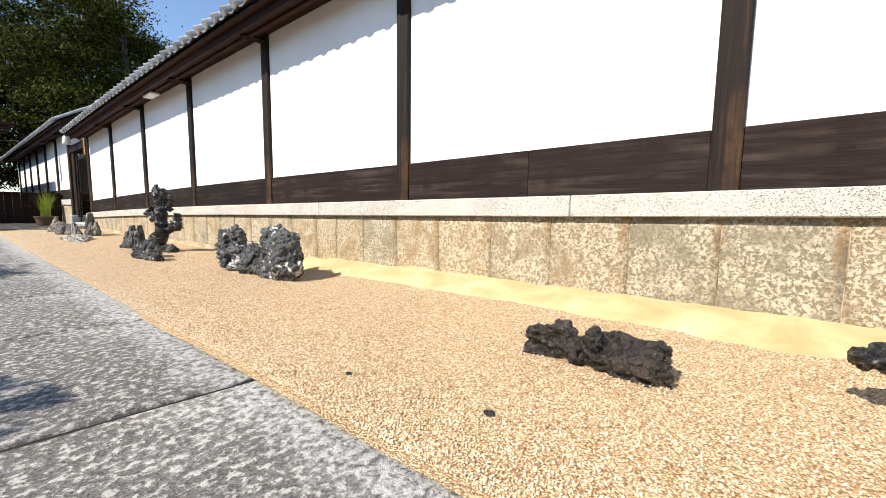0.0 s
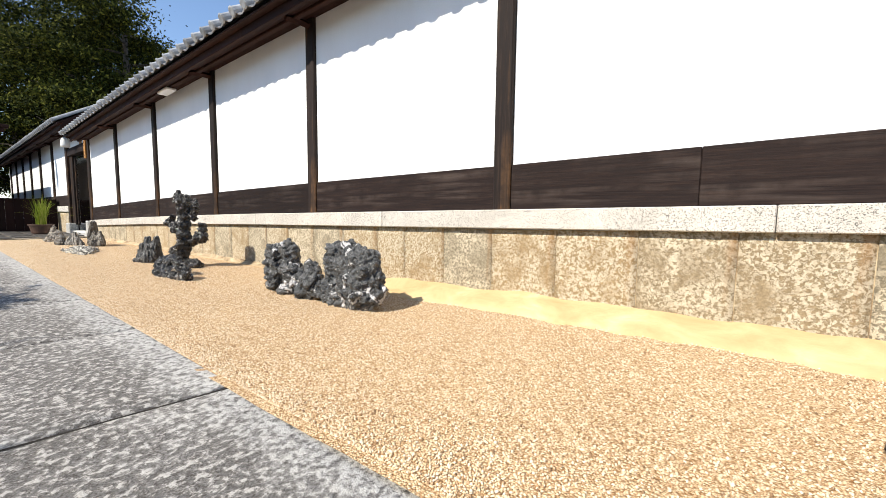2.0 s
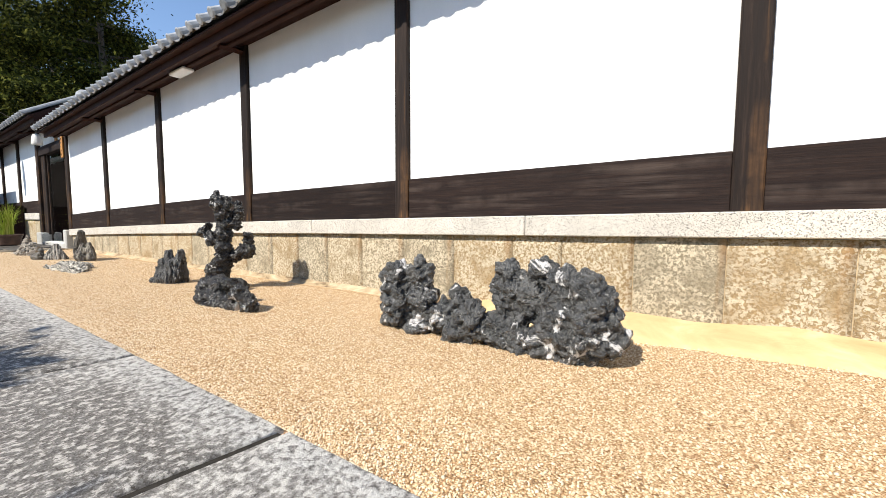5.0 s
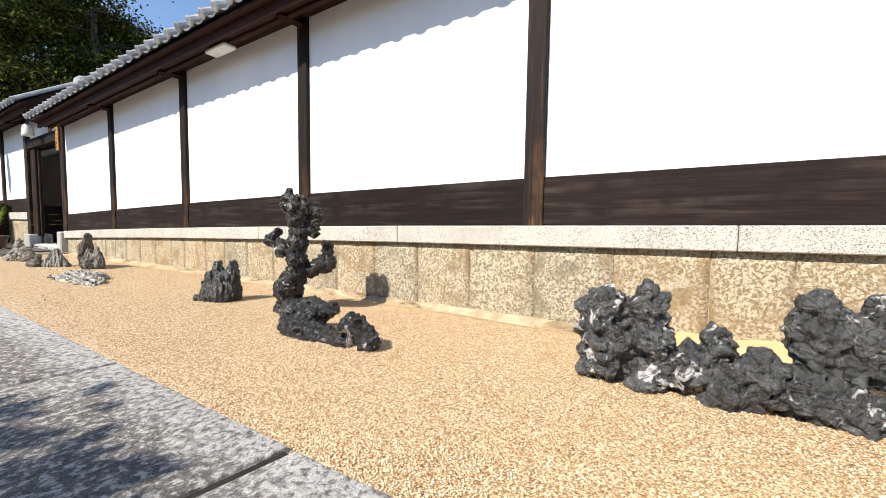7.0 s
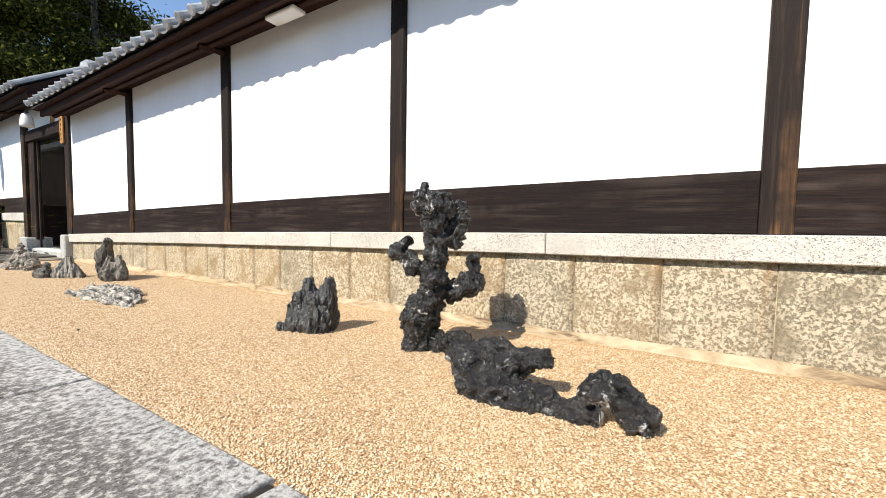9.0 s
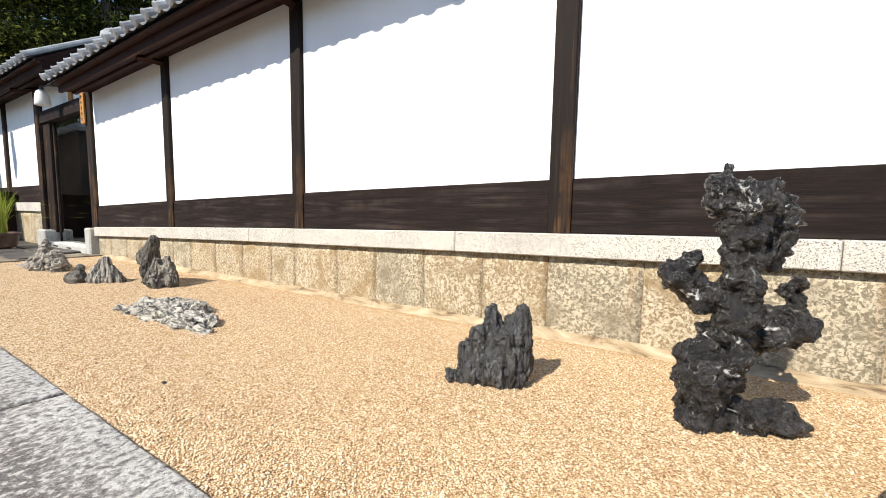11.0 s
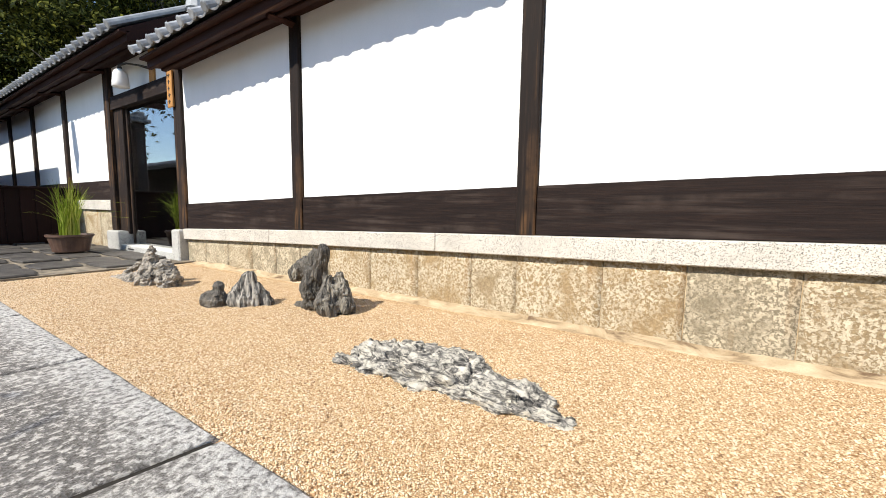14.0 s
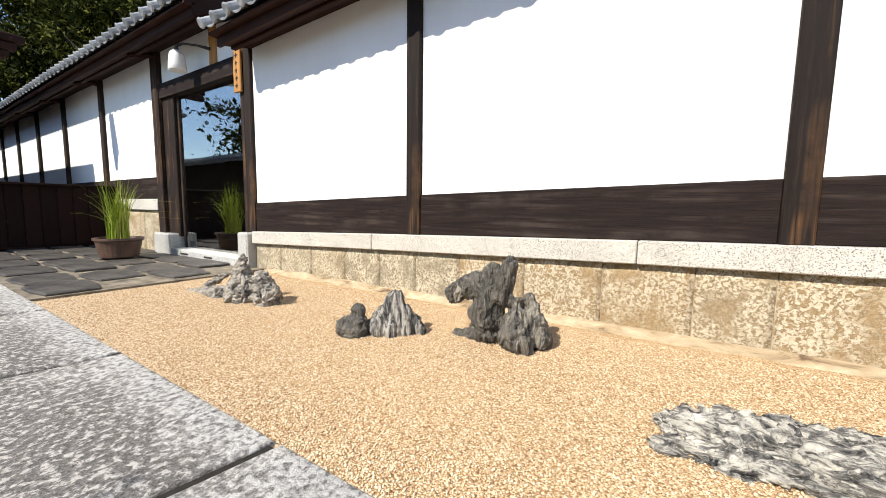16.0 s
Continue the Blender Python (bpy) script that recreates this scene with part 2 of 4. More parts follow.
WHITE_ROCK = make_streaked("marbled_white_rock", (0.03, 0.029, 0.028), (0.22, 0.205, 0.185), (0.62, 0.58, 0.5), (1.0, 2.2, 3.0), 9.0)
PEAK_ROCK = make_streaked("pale_pitted_rock", (0.07, 0.065, 0.06), (0.22, 0.2, 0.175), (0.38, 0.34, 0.29), (1, 1, 1.4), 7.0, 0.8)
FLAG = make_plain("blue_grey_flagstone", (0.022, 0.02, 0.019), (0.1, 0.088, 0.075), 5.0, 0.55, bump=0.8)
JOINT = make_plain("flagstone_joint", (0.05, 0.042, 0.033), (0.3, 0.25, 0.18), 5.0, 0.9, bump=0.5)
EARTH = make_plain("packed_earth", (0.16, 0.13, 0.1), (0.27, 0.23, 0.18), 2.0, 0.9, bump=0.4)
DIRT = make_plain("dark_joint_dirt", (0.01, 0.008, 0.006), (0.03, 0.025, 0.019), 30.0, 0.95, bump=0.6)
LAMP_WHITE = make_plain("white_lamp_cover", (0.7, 0.69, 0.66), (0.8, 0.79, 0.77), 4.0, 0.35, bump=0.02)
IRON = make_plain("dark_iron", (0.02, 0.018, 0.017), (0.05, 0.045, 0.04), 20.0, 0.45)
POT = make_plain("brown_glazed_pot", (0.05, 0.026, 0.018), (0.115, 0.062, 0.042), 6.0, 0.5, bump=0.15)
# brush ink on the name board, and the painted shade of the threshold slots
INK_AND_SLOT_SHADE = make_plain("black_ink_and_slot_shade", (0.015, 0.013, 0.012), (0.03, 0.026, 0.024), 30.0, 0.6)
# near-black colour that stands in for the shade of an unlit interior
INTERIOR_SHADE = make_plain("interior_shade_dark", (0.02, 0.018, 0.015), (0.035, 0.03, 0.026), 2.0, 0.9)
HOUSE_WALL = make_plain("shaded_house_wall", (0.03, 0.022, 0.017), (0.07, 0.05, 0.04), 2.0, 0.8)
BARK = make_streaked("grey_brown_bark", (0.03, 0.024, 0.018), (0.08, 0.064, 0.05), (0.16, 0.13, 0.1), (3, 3, 0.5), 4.0, 0.9)
LEAF_DARK = make_leaf("dark_evergreen_leaf", (0.009, 0.014, 0.003), (0.028, 0.037, 0.006), (0.13, 0.13, 0.02))
LEAF_GRASS = make_leaf("reed_blade", (0.14, 0.2, 0.02), (0.26, 0.33, 0.04), (0.42, 0.42, 0.1))
GLASS = make_glass()


# ---- building helpers ----
def thing(name, label="", category="", group="", kind="", at=(0, 0, 0)):
    ob = new(name)
    ob.location = at
    return tagged(ob, label, category, group, kind)


def part(name, bm, material, parent=None, label="", smooth=False, origin=None):
    me = bpy.data.meshes.new(name)
    if origin is not None:
        bmesh.ops.translate(bm, verts=bm.verts, vec=-Vector(origin))
    bm.to_mesh(me)
    bm.free()
    me.materials.append(material)
    if smooth:
        me.polygons.foreach_set("use_smooth", [True] * len(me.polygons))
    ob = new(name, me)
    if origin is not None:
        ob.location = origin
    if parent is not None:
        ob.parent = parent
        base = Vector(parent.location)
        up = parent.parent
        while up is not None:
            base += Vector(up.location)
            up = up.parent
        ob.location = Vector(ob.location) - base
    if label:
        ob["label"] = label
    return ob


def box(x0, x1, y0, y1, z0, z1, bevel=0.006, bm=None):
    bm = bm or bmesh.new()
    made = bmesh.ops.create_cube(bm, size=1.0)["verts"]
    for v in made:
        v.co = Vector(((x0 + x1) / 2 + v.co.x * (x1 - x0), (y0 + y1) / 2 + v.co.y * (y1 - y0), (z0 + z1) / 2 + v.co.z * (z1 - z0)))
    if bevel:
        edges = list({e for v in made for e in v.link_edges})
        bmesh.ops.bevel(bm, geom=edges, offset=bevel, segments=1, affect='EDGES')
    return bm


def drop(x):
    """How far the long wall has sunk at x against its height at x = -2.9."""
    if x > -2.9:
        return 0.018 * (x + 2.9)
    return 0.01424 * (x + 2.9) - 0.0008 * (x + 2.9) * (x + 9.5)


def sunk(bm):
    for v in bm.verts:
        v.co.z += drop(v.co.x)
    return bm


def ground_z(x, y=2.0):
    """Height of the gravel bed."""
    k = min(1.0, max(0.0, (x + 5.0) / 3.0))
    return -0.03 + 0.05 * k + 0.008 * noise.noise((x * 0.9, y * 0.9, 3.0))


def turned(profile, steps=24, bm=None):
    """A solid of revolution about z from (radius, height) pairs."""
    bm = bm or bmesh.new()
    rings = []
    for r, z in profile:
        rings.append([bm.verts.new((r * math.cos(2 * math.pi * i / steps), r * math.sin(2 * math.pi * i / steps), z)) for i in range(steps)])
    for a, b in zip(rings, rings[1:]):
        for i in range(steps):
            bm.faces.new((a[i], a[(i + 1) % steps], b[(i + 1) % steps], b[i]))
    bm.faces.new(rings[0][::-1])
    bm.faces.new(rings[-1])
    return bm


def tube(points, radii, sides=8, bm=None):
    """A tapered round limb through points."""
    bm = bm or bmesh.new()
    rings = []
    for i, (p, r) in enumerate(zip(points, radii)):
        a = Vector(points[min(i + 1, len(points) - 1)]) - Vector(points[max(i - 1, 0)])
        q = a.to_track_quat('Z', 'Y')
        rings.append([bm.verts.new(Vector(p) + q @ Vector((r * math.cos(2 * math.pi * k / sides), r * math.sin(2 * math.pi * k / sides), 0))) for k in range(sides)])
    for a, b in zip(rings, rings[1:]):
        for k in range(sides):
            bm.faces.new((a[k], a[(k + 1) % sides], b[(k + 1) % sides], b[k]))
    bm.faces.new(rings[0][::-1])
    bm.faces.new(rings[-1])
    return bm


# ---- ground ----
def sheet(xs, ys, height):
    bm = bmesh.new()
    grid = [[bm.verts.new((x, y, height(x, y))) for y in ys] for x in xs]
    for i in range(len(xs) - 1):
        for j in range(len(ys) - 1):
            bm.faces.new((grid[i][j], grid[i + 1][j], grid[i + 1][j + 1], grid[i][j + 1]))
    return bm


far = [-900, -200, -80, -45, -30, -20, -10, 0, 10, 40, 200, 900]
tagged(part("ground", sheet(far, far, lambda x, y: -0.14), EARTH), "packed brown earth round the temple precinct", "ground", kind="structure")
gx = [-19.9 + 0.1 * i for i in range(235)]
gy = [0.9 + 0.1 * i for i in range(28)]
gravel = part("gravel_bed", sheet(gx, gy, lambda x, y: ground_z(x, y) + 0.006 * noise.noise((x * 5, y * 5, 0))), GRAVEL, smooth=True)
tagged(gravel, "raked bed of pale ochre gravel beside the paved path", "gravel", kind="structure")


def scatter_grains(name, count, x0, x1, y0, y1, seed):
    rng = np.random.default_rng(seed)
    xs = rng.uniform(x0, x1, count)
    ys = y0 + (y1 - y0) * rng.uniform(0, 1, count) ** 1.5
    zs = np.array([ground_z(x, y) + 0.006 * noise.noise((x * 5, y * 5, 0)) for x, y in zip(xs, ys)])
    size = rng.uniform(0.0034, 0.0072, count)
    base = np.array([(1, 0, 0), (0, 1, 0), (-1, 0, 0), (0, -1, 0), (0, 0, 0.75), (0, 0, -0.75)], float)
    turn = rng.uniform(0, 2 * np.pi, count)
    tilt = rng.uniform(-0.5, 0.5, (count, 2))
    stretch = rng.uniform(0.7, 1.45, (count, 3))
    v = base[None] * (size[:, None, None] * stretch[:, None, :])
    c, s = np.cos(turn)[:, None], np.sin(turn)[:, None]
    x, y = v[..., 0] * c - v[..., 1] * s, v[..., 0] * s + v[..., 1] * c
    z = v[..., 2] + tilt[:, :1] * x + tilt[:, 1:] * y
    co = np.stack([x + xs[:, None], y + ys[:, None], z + zs[:, None] + 0.0025], -1).reshape(-1, 3)
    tri = np.array([(0, 1, 4), (1, 2, 4), (2, 3, 4), (3, 0, 4), (1, 0, 5), (2, 1, 5), (3, 2, 5), (0, 3, 5)])
    faces = (np.arange(count)[:, None, None] * 6 + tri[None]).reshape(-1)
    me = bpy.data.meshes.new(name)
    me.vertices.add(len(co))
    me.vertices.foreach_set("co", co.reshape(-1))
    me.loops.add(len(faces))
    me.loops.foreach_set("vertex_index", faces)
    n = len(faces) // 3
    me.polygons.add(n)
    me.polygons.foreach_set("loop_start", np.arange(n) * 3)
    me.update(calc_edges=True)
    me.materials.append(PEBBLE)
    return new(name, me)


tagged(scatter_grains("gravel_grains", 195000, -19.2, 1.6, 0.955, 3.35, 5), "loose ochre and cream gravel grains on the bed", "gravel", kind="stuff")


# sand bank against the wall at the near end, crumbled mortar foot along the rest
def bank(name, x0, x1, reach, high, material, label, seed):
    bm = bmesh.new()
    n = int((x1 - x0) / 0.06)
    rows = []
    for i in range(n + 1):
        x = x0 + (x1 - x0) * i / n
        ease = min(1.0, (x1 - x) / 0.5 + 0.15, (x - x0) / 0.5 + 0.15)
        wob = 0.5 + 0.5 * noise.noise((x * 1.3, seed, 0)) + 0.3 * noise.noise((x * 6, seed, 1))
        out = reach * (0.65 + 0.5 * wob)
        top = ground_z(x) + high * (0.8 + 0.3 * noise.noise((x * 2.0, seed, 5))) * ease
        g = ground_z(x) - 0.01
        rows.append([bm.verts.new((x, y, z)) for y, z in ((3.62, top + 0.01), (3.56, top), (3.56 - out * 0.4, g + (top - g) * 0.62), (3.56 - out * 0.75, g + (top - g) * 0.32), (3.56 - out, g + 0.012), (3.56 - out - 0.02, g - 0.03))])
    for a, b in zip(rows, rows[1:]):
        for k in range(len(a) - 1):
            bm.faces.new((a[k], b[k], b[k + 1], a[k + 1])[::-1])
    return tagged(part(name, bm, material, smooth=True), label, "mortar", kind="structure")


bank("sand_bank", -5.4, 3.0, 0.5, 0.14, SAND, "smooth yellow sand bank along the foot of the wall", 1.0)
bank("mortar_foot", -19.3, -4.6, 0.12, 0.06, MORTAR, "crumbled cream mortar strip along the foot of the wall", 8.0)


# ---- the long wall ----
SILL = 0.952
POST_RIGHT = [0.33, -2.925, -6.167, -9.481, -12.805, -16.13]
wall = part("wall_north", sunk(box(-19.6, 3.6, 3.66, 3.86, 0.0, 4.0, 0)), PLASTER)
tagged(wall, "long white plastered precinct wall on a stone base", "wall", kind="structure")
posts = [3.6] + POST_RIGHT + [-19.43]
for right in posts[1:]:
    part("post", sunk(box(right - 0.19, right, 3.563, 3.72, SILL - 0.01, 3.95, 0.012)), WOOD_Z, wall, origin=(right - 0.1, 3.6, SILL))
for a, b in zip(posts, posts[1:]):
    left, right = b, a - 0.19
    part("plaster_panel", sunk(box(left, right, 3.618, 3.68, SILL + 0.44, 3.95, 0.004)), PLASTER, wall)
    cut = left + (right - left) * (0.52 if b == POST_RIGHT[1] else 2.0)
    ends = [left, cut, right] if cut < right else [left, right]
    for p, q in zip(ends, ends[1:]):
        part("plank", sunk(box(p + 0.001, q - 0.001, 3.592, 3.67, SILL, SILL + 0.452, 0.006)), WOOD_X, wall, origin=((p + q) / 2, 3.6, SILL + 0.2))

# ---- gate ----
GATE_L, GATE_R = -22.1, -19.62
gate = thing("gate", "dark timber gateway with a glazed sliding door and white lintel panel", "gate", at=(-20.9, 3.6, 0.05))
part("gate_post", box(GATE_L - 0.75, GATE_L - 0.48, 3.5, 3.75, 0.4, 4.1, 0.015), WOOD_Z, gate, origin=(GATE_L - 0.6, 3.6, 0.4))
part("jamb", box(GATE_L - 0.47, GATE_L, 3.58, 3.72, 0.36, 3.1, 0.01), WOOD_Z, gate, origin=(GATE_L - 0.2, 3.6, 0.4))
part("corner_post", box(-19.73, -19.62, 3.57, 3.8, 0.42, 3.9, 0.012), WOOD_Z, gate, origin=(-19.7, 3.65, 0.4))
part("lintel", box(GATE_L - 0.48, GATE_R - 0.1, 3.53, 3.76, 3.07, 3.36, 0.012), WOOD_X, gate, origin=(-20.9, 3.6, 3.2))
part("lintel_panel", box(GATE_L - 0.48, GATE_R - 0.1, 3.6, 3.7, 3.36, 4.1, 0.004), PLASTER, gate)
part("strut", box(-20.62, -20.42, 3.56, 3.62, 3.36, 4.0, 0.008), WOOD_SIGN, gate, "honey-coloured upright board")
part("threshold", box(GATE_L - 0.05, GATE_R - 0.02, 3.42, 3.74, -0.02, 0.14, 0.02), GRANITE, gate, "grey granite threshold with slots")
# black strips on the granite face stand in for the shade inside the slots
for sx in (-21.75, -20.85):
    part("slot", box(sx, sx + 0.3, 3.416, 3.45, 0.045, 0.08, 0.004), INK_AND_SLOT_SHADE, gate)
part("post_base", box(GATE_L - 0.78, GATE_L - 0.06, 3.4, 3.78, -0.03, 0.42, 0.025), GRANITE, gate, "grey granite plinth")
part("post_base", box(-19.74, -19.46, 3.43, 3.8, -0.05, 0.56, 0.025), GRANITE, gate, "grey granite plinth")
door = part("door_pane", box(GATE_L, -19.74, 3.655, 3.665, 0.14, 3.07, 0), GLASS, gate, "dark reflecting glass pane")
door.visible_shadow = False
part("door_stile", box(GATE_L + 0.0, GATE_L + 0.07, 3.64, 3.69, 0.14, 3.07, 0.006), WOOD_Z, gate, origin=(GATE_L, 3.66, 1.0))
part("door_stile", box(-19.8, -19.735, 3.64, 3.69, 0.14, 3.07, 0.006), WOOD_Z, gate, origin=(-19.8, 3.66, 1.0))

# added box behind the glass, coloured dark so the pane backs onto shade
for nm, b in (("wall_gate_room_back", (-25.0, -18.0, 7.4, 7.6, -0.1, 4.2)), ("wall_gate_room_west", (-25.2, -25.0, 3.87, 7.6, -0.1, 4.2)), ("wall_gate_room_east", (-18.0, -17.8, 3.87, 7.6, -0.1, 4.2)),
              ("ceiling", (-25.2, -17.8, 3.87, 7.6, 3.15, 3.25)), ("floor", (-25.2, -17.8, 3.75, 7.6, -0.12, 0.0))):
    tagged(part(nm, box(*b, 0), INTERIOR_SHADE), "side of an added box behind the gate glass, coloured dark as interior shade", "room", kind="structure")

sign = thing("name_board", "upright honey-coloured wooden name board with black brush strokes", "sign", at=(-19.72, 3.53, 2.7))
part("board", box(-19.8, -19.6, 3.515, 3.555, 2.78, 3.42, 0.008), WOOD_SIGN, sign, origin=(-19.7, 3.53, 3.0))
for k in range(5):
    zc = 3.34 - 0.115 * k
    bm = box(-19.745 + 0.01 * (k % 2), -19.66 - 0.012 * (k % 3), 3.508, 3.516, zc - 0.008, zc + 0.008, 0.002)
    box(-19.712, -19.696, 3.508, 3.516, zc - 0.04, zc + 0.03, 0.002, bm)
    part("brush_mark", bm, INK_AND_SLOT_SHADE, sign)

lamp = thing("wall_lamp", "white frosted glass lamp on a curved black iron arm", "lamp", at=(-21.05, 3.25, 3.3))
part("shade", turned([(0.0, 3.3), (0.13, 3.26), (0.14, 3.27), (0.135, 3.36), (0.12, 3.5), (0.1, 3.56), (0.05, 3.6)], 24), LAMP_WHITE, lamp, "white frosted glass shade", smooth=True)
lamp.children[0].location = (0, 0, -3.3)
part("arm", tube([(-21.05, 3.25, 3.6), (-21.05, 3.25, 3.68), (-20.95, 3.32, 3.71), (-20.75, 3.45, 3.68), (-20.55, 3.56, 3.62)], [0.045, 0.03, 0.018, 0.018, 0.03]), IRON, lamp, smooth=True)

box_lamp = thing("eave_light", "white fluorescent box light fixed under the eave", "light", at=(-11.1, 3.28, 3.5))
part("housing", sunk(box(-11.4, -10.9, 3.26, 3.4, 3.67, 3.74, 0.01)), IRON, box_lamp)
part("cover", sunk(box(-11.42, -10.88, 3.23, 3.43, 3.615, 3.67, 0.015)), LAMP_WHITE, box_lamp, "white plastic cover")

# ---- left wall beyond the gate ----
wall_b = part("wall_west", box(-42.0, GATE_L - 0.75, 3.66, 3.86, -0.1, 4.3, 0), PLASTER)
tagged(wall_b, "white plastered wall beyond the gate, partly in shade", "wall", kind="structure")
posts_b = [GATE_L - 0.6, -25.85, -28.95, -31.9, -34.75, -37.5, -40.2]
for right in posts_b[1:]:
    part("post", box(right - 0.2, right, 3.54, 3.72, 1.1, 4.2, 0.012), WOOD_Z, wall_b, origin=(right - 0.1, 3.6, 1.1))
for a, b in zip(posts_b, posts_b[1:]):
    part("plaster_panel", box(b, a - 0.2, 3.61, 3.68, 1.56, 4.2, 0.004), PLASTER, wall_b)
    part("plank", box(b, a - 0.2, 3.575, 3.67, 1.11, 1.565, 0.006), WOOD_X, wall_b, origin=((a + b) / 2, 3.6, 1.3))
for a, b in ((-22.88, -24.6), (-24.61, -27.6), (-27.61, -31.0), (-31.01, -35.0), (-35.01, -41.0)):
    part("coping_stone", box(b, a, 3.5, 3.7, 0.87, 1.11, 0.012), COPING, wall_b)

# ---- eaves and roofs ----
def eave(name, x0, x1, wall_y, tip_y, soffit_in, soffit_out, shift, label, spots):
    """A tiled lean of roof with boarded soffit, fascia, beam and arms. shift(bm) bends it along the wall."""
    rise = (soffit_in - soffit_out) / (wall_y - tip_y - 0.24)
    bm = bmesh.new()
    n = max(2, int((x1 - x0) / 1.5))
    rows = []
    for i in range(n + 1):
        x = x0 + (x1 - x0) * i / n
        ridge_y = wall_y + 0.55
        rows.append([bm.verts.new((x, y, z)) for y, z in ((wall_y + 0.1, soffit_in + 0.03), (tip_y + 0.24, soffit_out), (tip_y + 0.24, soffit_out + 0.14), (tip_y + 0.1, soffit_out + 0.1), (tip_y + 0.1, soffit_out + 0.13), (ridge_y, soffit_out + 0.12 + (ridge_y - tip_y) * 0.62), (ridge_y + 1.2, soffit_out))])
    for a, b in zip(rows, rows[1:]):
        for k in range(7):
            bm.faces.new((a[k], b[k], b[(k + 1) % 7], a[(k + 1) % 7]))
    bm.faces.new(rows[0])
    bm.faces.new(rows[-1][::-1])
    bmesh.ops.recalc_face_normals(bm, faces=bm.faces)
    roof = part(name, shift(bm), WOOD_EAVE)
    tagged(roof, label, "roof", kind="structure")
    seg = []
    x = x0
    while x < x1 - 0.1:
        seg.append((x, min(x + 4.05, x1)))
        x += 4.05
    for a, b in seg:
        part("fascia", shift(box(a, b - 0.002, tip_y + 0.2, tip_y + 0.26, soffit_out - 0.03, soffit_out + 0.12, 0.006)), WOOD_EAVE, roof)
        part("fascia", shift(box(a, b - 0.002, tip_y + 0.09, tip_y + 0.2, soffit_out + 0.085, soffit_out + 0.125, 0.006)), WOOD_EAVE, roof)
        bz = soffit_out + rise * 0.2 - 0.06
        part("eave_beam", shift(box(a, b - 0.002, tip_y + 0.4, tip_y + 0.48, bz + 0.015, bz + 0.07, 0.008)), WOOD_EAVE, roof)
    for sx in spots:
        bm = tube([(sx, wall_y + 0.05, soffit_in - 0.1), (sx, wall_y - 0.2, soffit_in - 0.1), (sx, tip_y + 0.3, soffit_out - 0.02)], [0.055, 0.05, 0.04], 4)
        part("eave_arm", shift(bm), WOOD_ARM, roof)
    # tiles
    pitch, z_tip = 0.332, soffit_out + 0.11
    slope = math.atan(0.62)
    cover = bmesh.new()
    rad, length = 0.07, 1.55
    rings = []
    for d in (0.0, 0.02, length):
        r = rad * (1.1 if d < 0.03 else 1.0)
        rings.append([cover.verts.new((r * math.cos(math.pi * k / 7 * 1.3 - 0.47), d, r * math.sin(math.pi * k / 7 * 1.3 - 0.47))) for k in range(8)])
    for a, b in zip(rings, rings[1:]):
        for k in range(7):
            cover.faces.new((a[k + 1], a[k], b[k], b[k + 1]))
    cover.faces.new(rings[0])
    boss = [cover.verts.new((0.055 * math.cos(2 * math.pi * k / 10), -0.012, 0.055 * math.sin(2 * math.pi * k / 10) + 0.012)) for k in range(10)]
    outer = [cover.verts.new((0.075 * math.cos(2 * math.pi * k / 10), 0.0, 0.075 * math.sin(2 * math.pi * k / 10) + 0.012)) for k in range(10)]
    cover.faces.new(boss)
    for k in range(10):
        cover.faces.new((outer[k], outer[(k + 1) % 10], boss[(k + 1) % 10], boss[k]))
    bmesh.ops.recalc_face_normals(cover, faces=cover.faces)
    me_cover = bpy.data.meshes.new("cover_tile")
    cover.to_mesh(me_cover)
    cover.free()
    me_cover.materials.append(TILE)
    pan = bmesh.new()
    half = pitch / 2 - 0.03
    rows = []
    for d, down in ((0.0, 0.022), (0.0, 0.0), (length, 0.0)):
        rows.append([pan.verts.new((half * u, d, -0.045 * (1 - u * u) + 0.0 - down)) for u in (-1, -0.6, -0.2, 0.2, 0.6, 1)])
    for a, b in zip(rows, rows[1:]):
        for k in range(5):
            pan.faces.new((a[k], a[k + 1], b[k + 1], b[k]))
    me_pan = bpy.data.meshes.new("pan_tile")
    pan.to_mesh(me_pan)
    pan.free()
    me_pan.materials.append(TILE)
    count = int((x1 - x0) / pitch)
    for i in range(count + 1):
        x = x0 + 0.05 + i * pitch
        dz = shift(None, x)
        ob = new("cover_tile", me_cover)
        ob.parent = roof
        ob.matrix_local = pose(x, tip_y - 0.02, z_tip + 0.07 + dz + random.uniform(-0.004, 0.004), math.degrees(slope), random.uniform(-2, 2), random.uniform(-1, 1))
        if i < count:
            ob = new("pan_tile", me_pan)
            ob.parent = roof
            ob.matrix_local = pose(x + pitch / 2, tip_y, z_tip + 0.075 + dz, math.degrees(slope), 0, 0)
    return roof


def with_wall(bm, x=0.0):
    return drop(x) if bm is None else sunk(bm)


def level(bm, x=0.0):
    return 0.0 if bm is None else bm


roof_1 = eave("roof_main", -19.45, 3.4, 3.62, 2.9, 3.78, 3.67, with_wall, "tiled lean roof of the long wall with dark boarded eave", [r - 0.095 for r in posts[1:-1]])
roof_2 = eave("roof_west", -42.0, -19.9, 3.62, 2.8, 4.0, 3.82, level, "higher tiled roof over the gate and west wall", [-22.7] + [r - 0.1 for r in posts_b[1:]])
bm = box(-42.0, -19.85, 4.0, 4.35, 4.2, 4.75, 0.05)
part("ridge", bm, TILE, roof_2)
bm = sunk(box(-19.4, 3.4, 4.0, 4.3, 4.15, 4.5, 0.05))
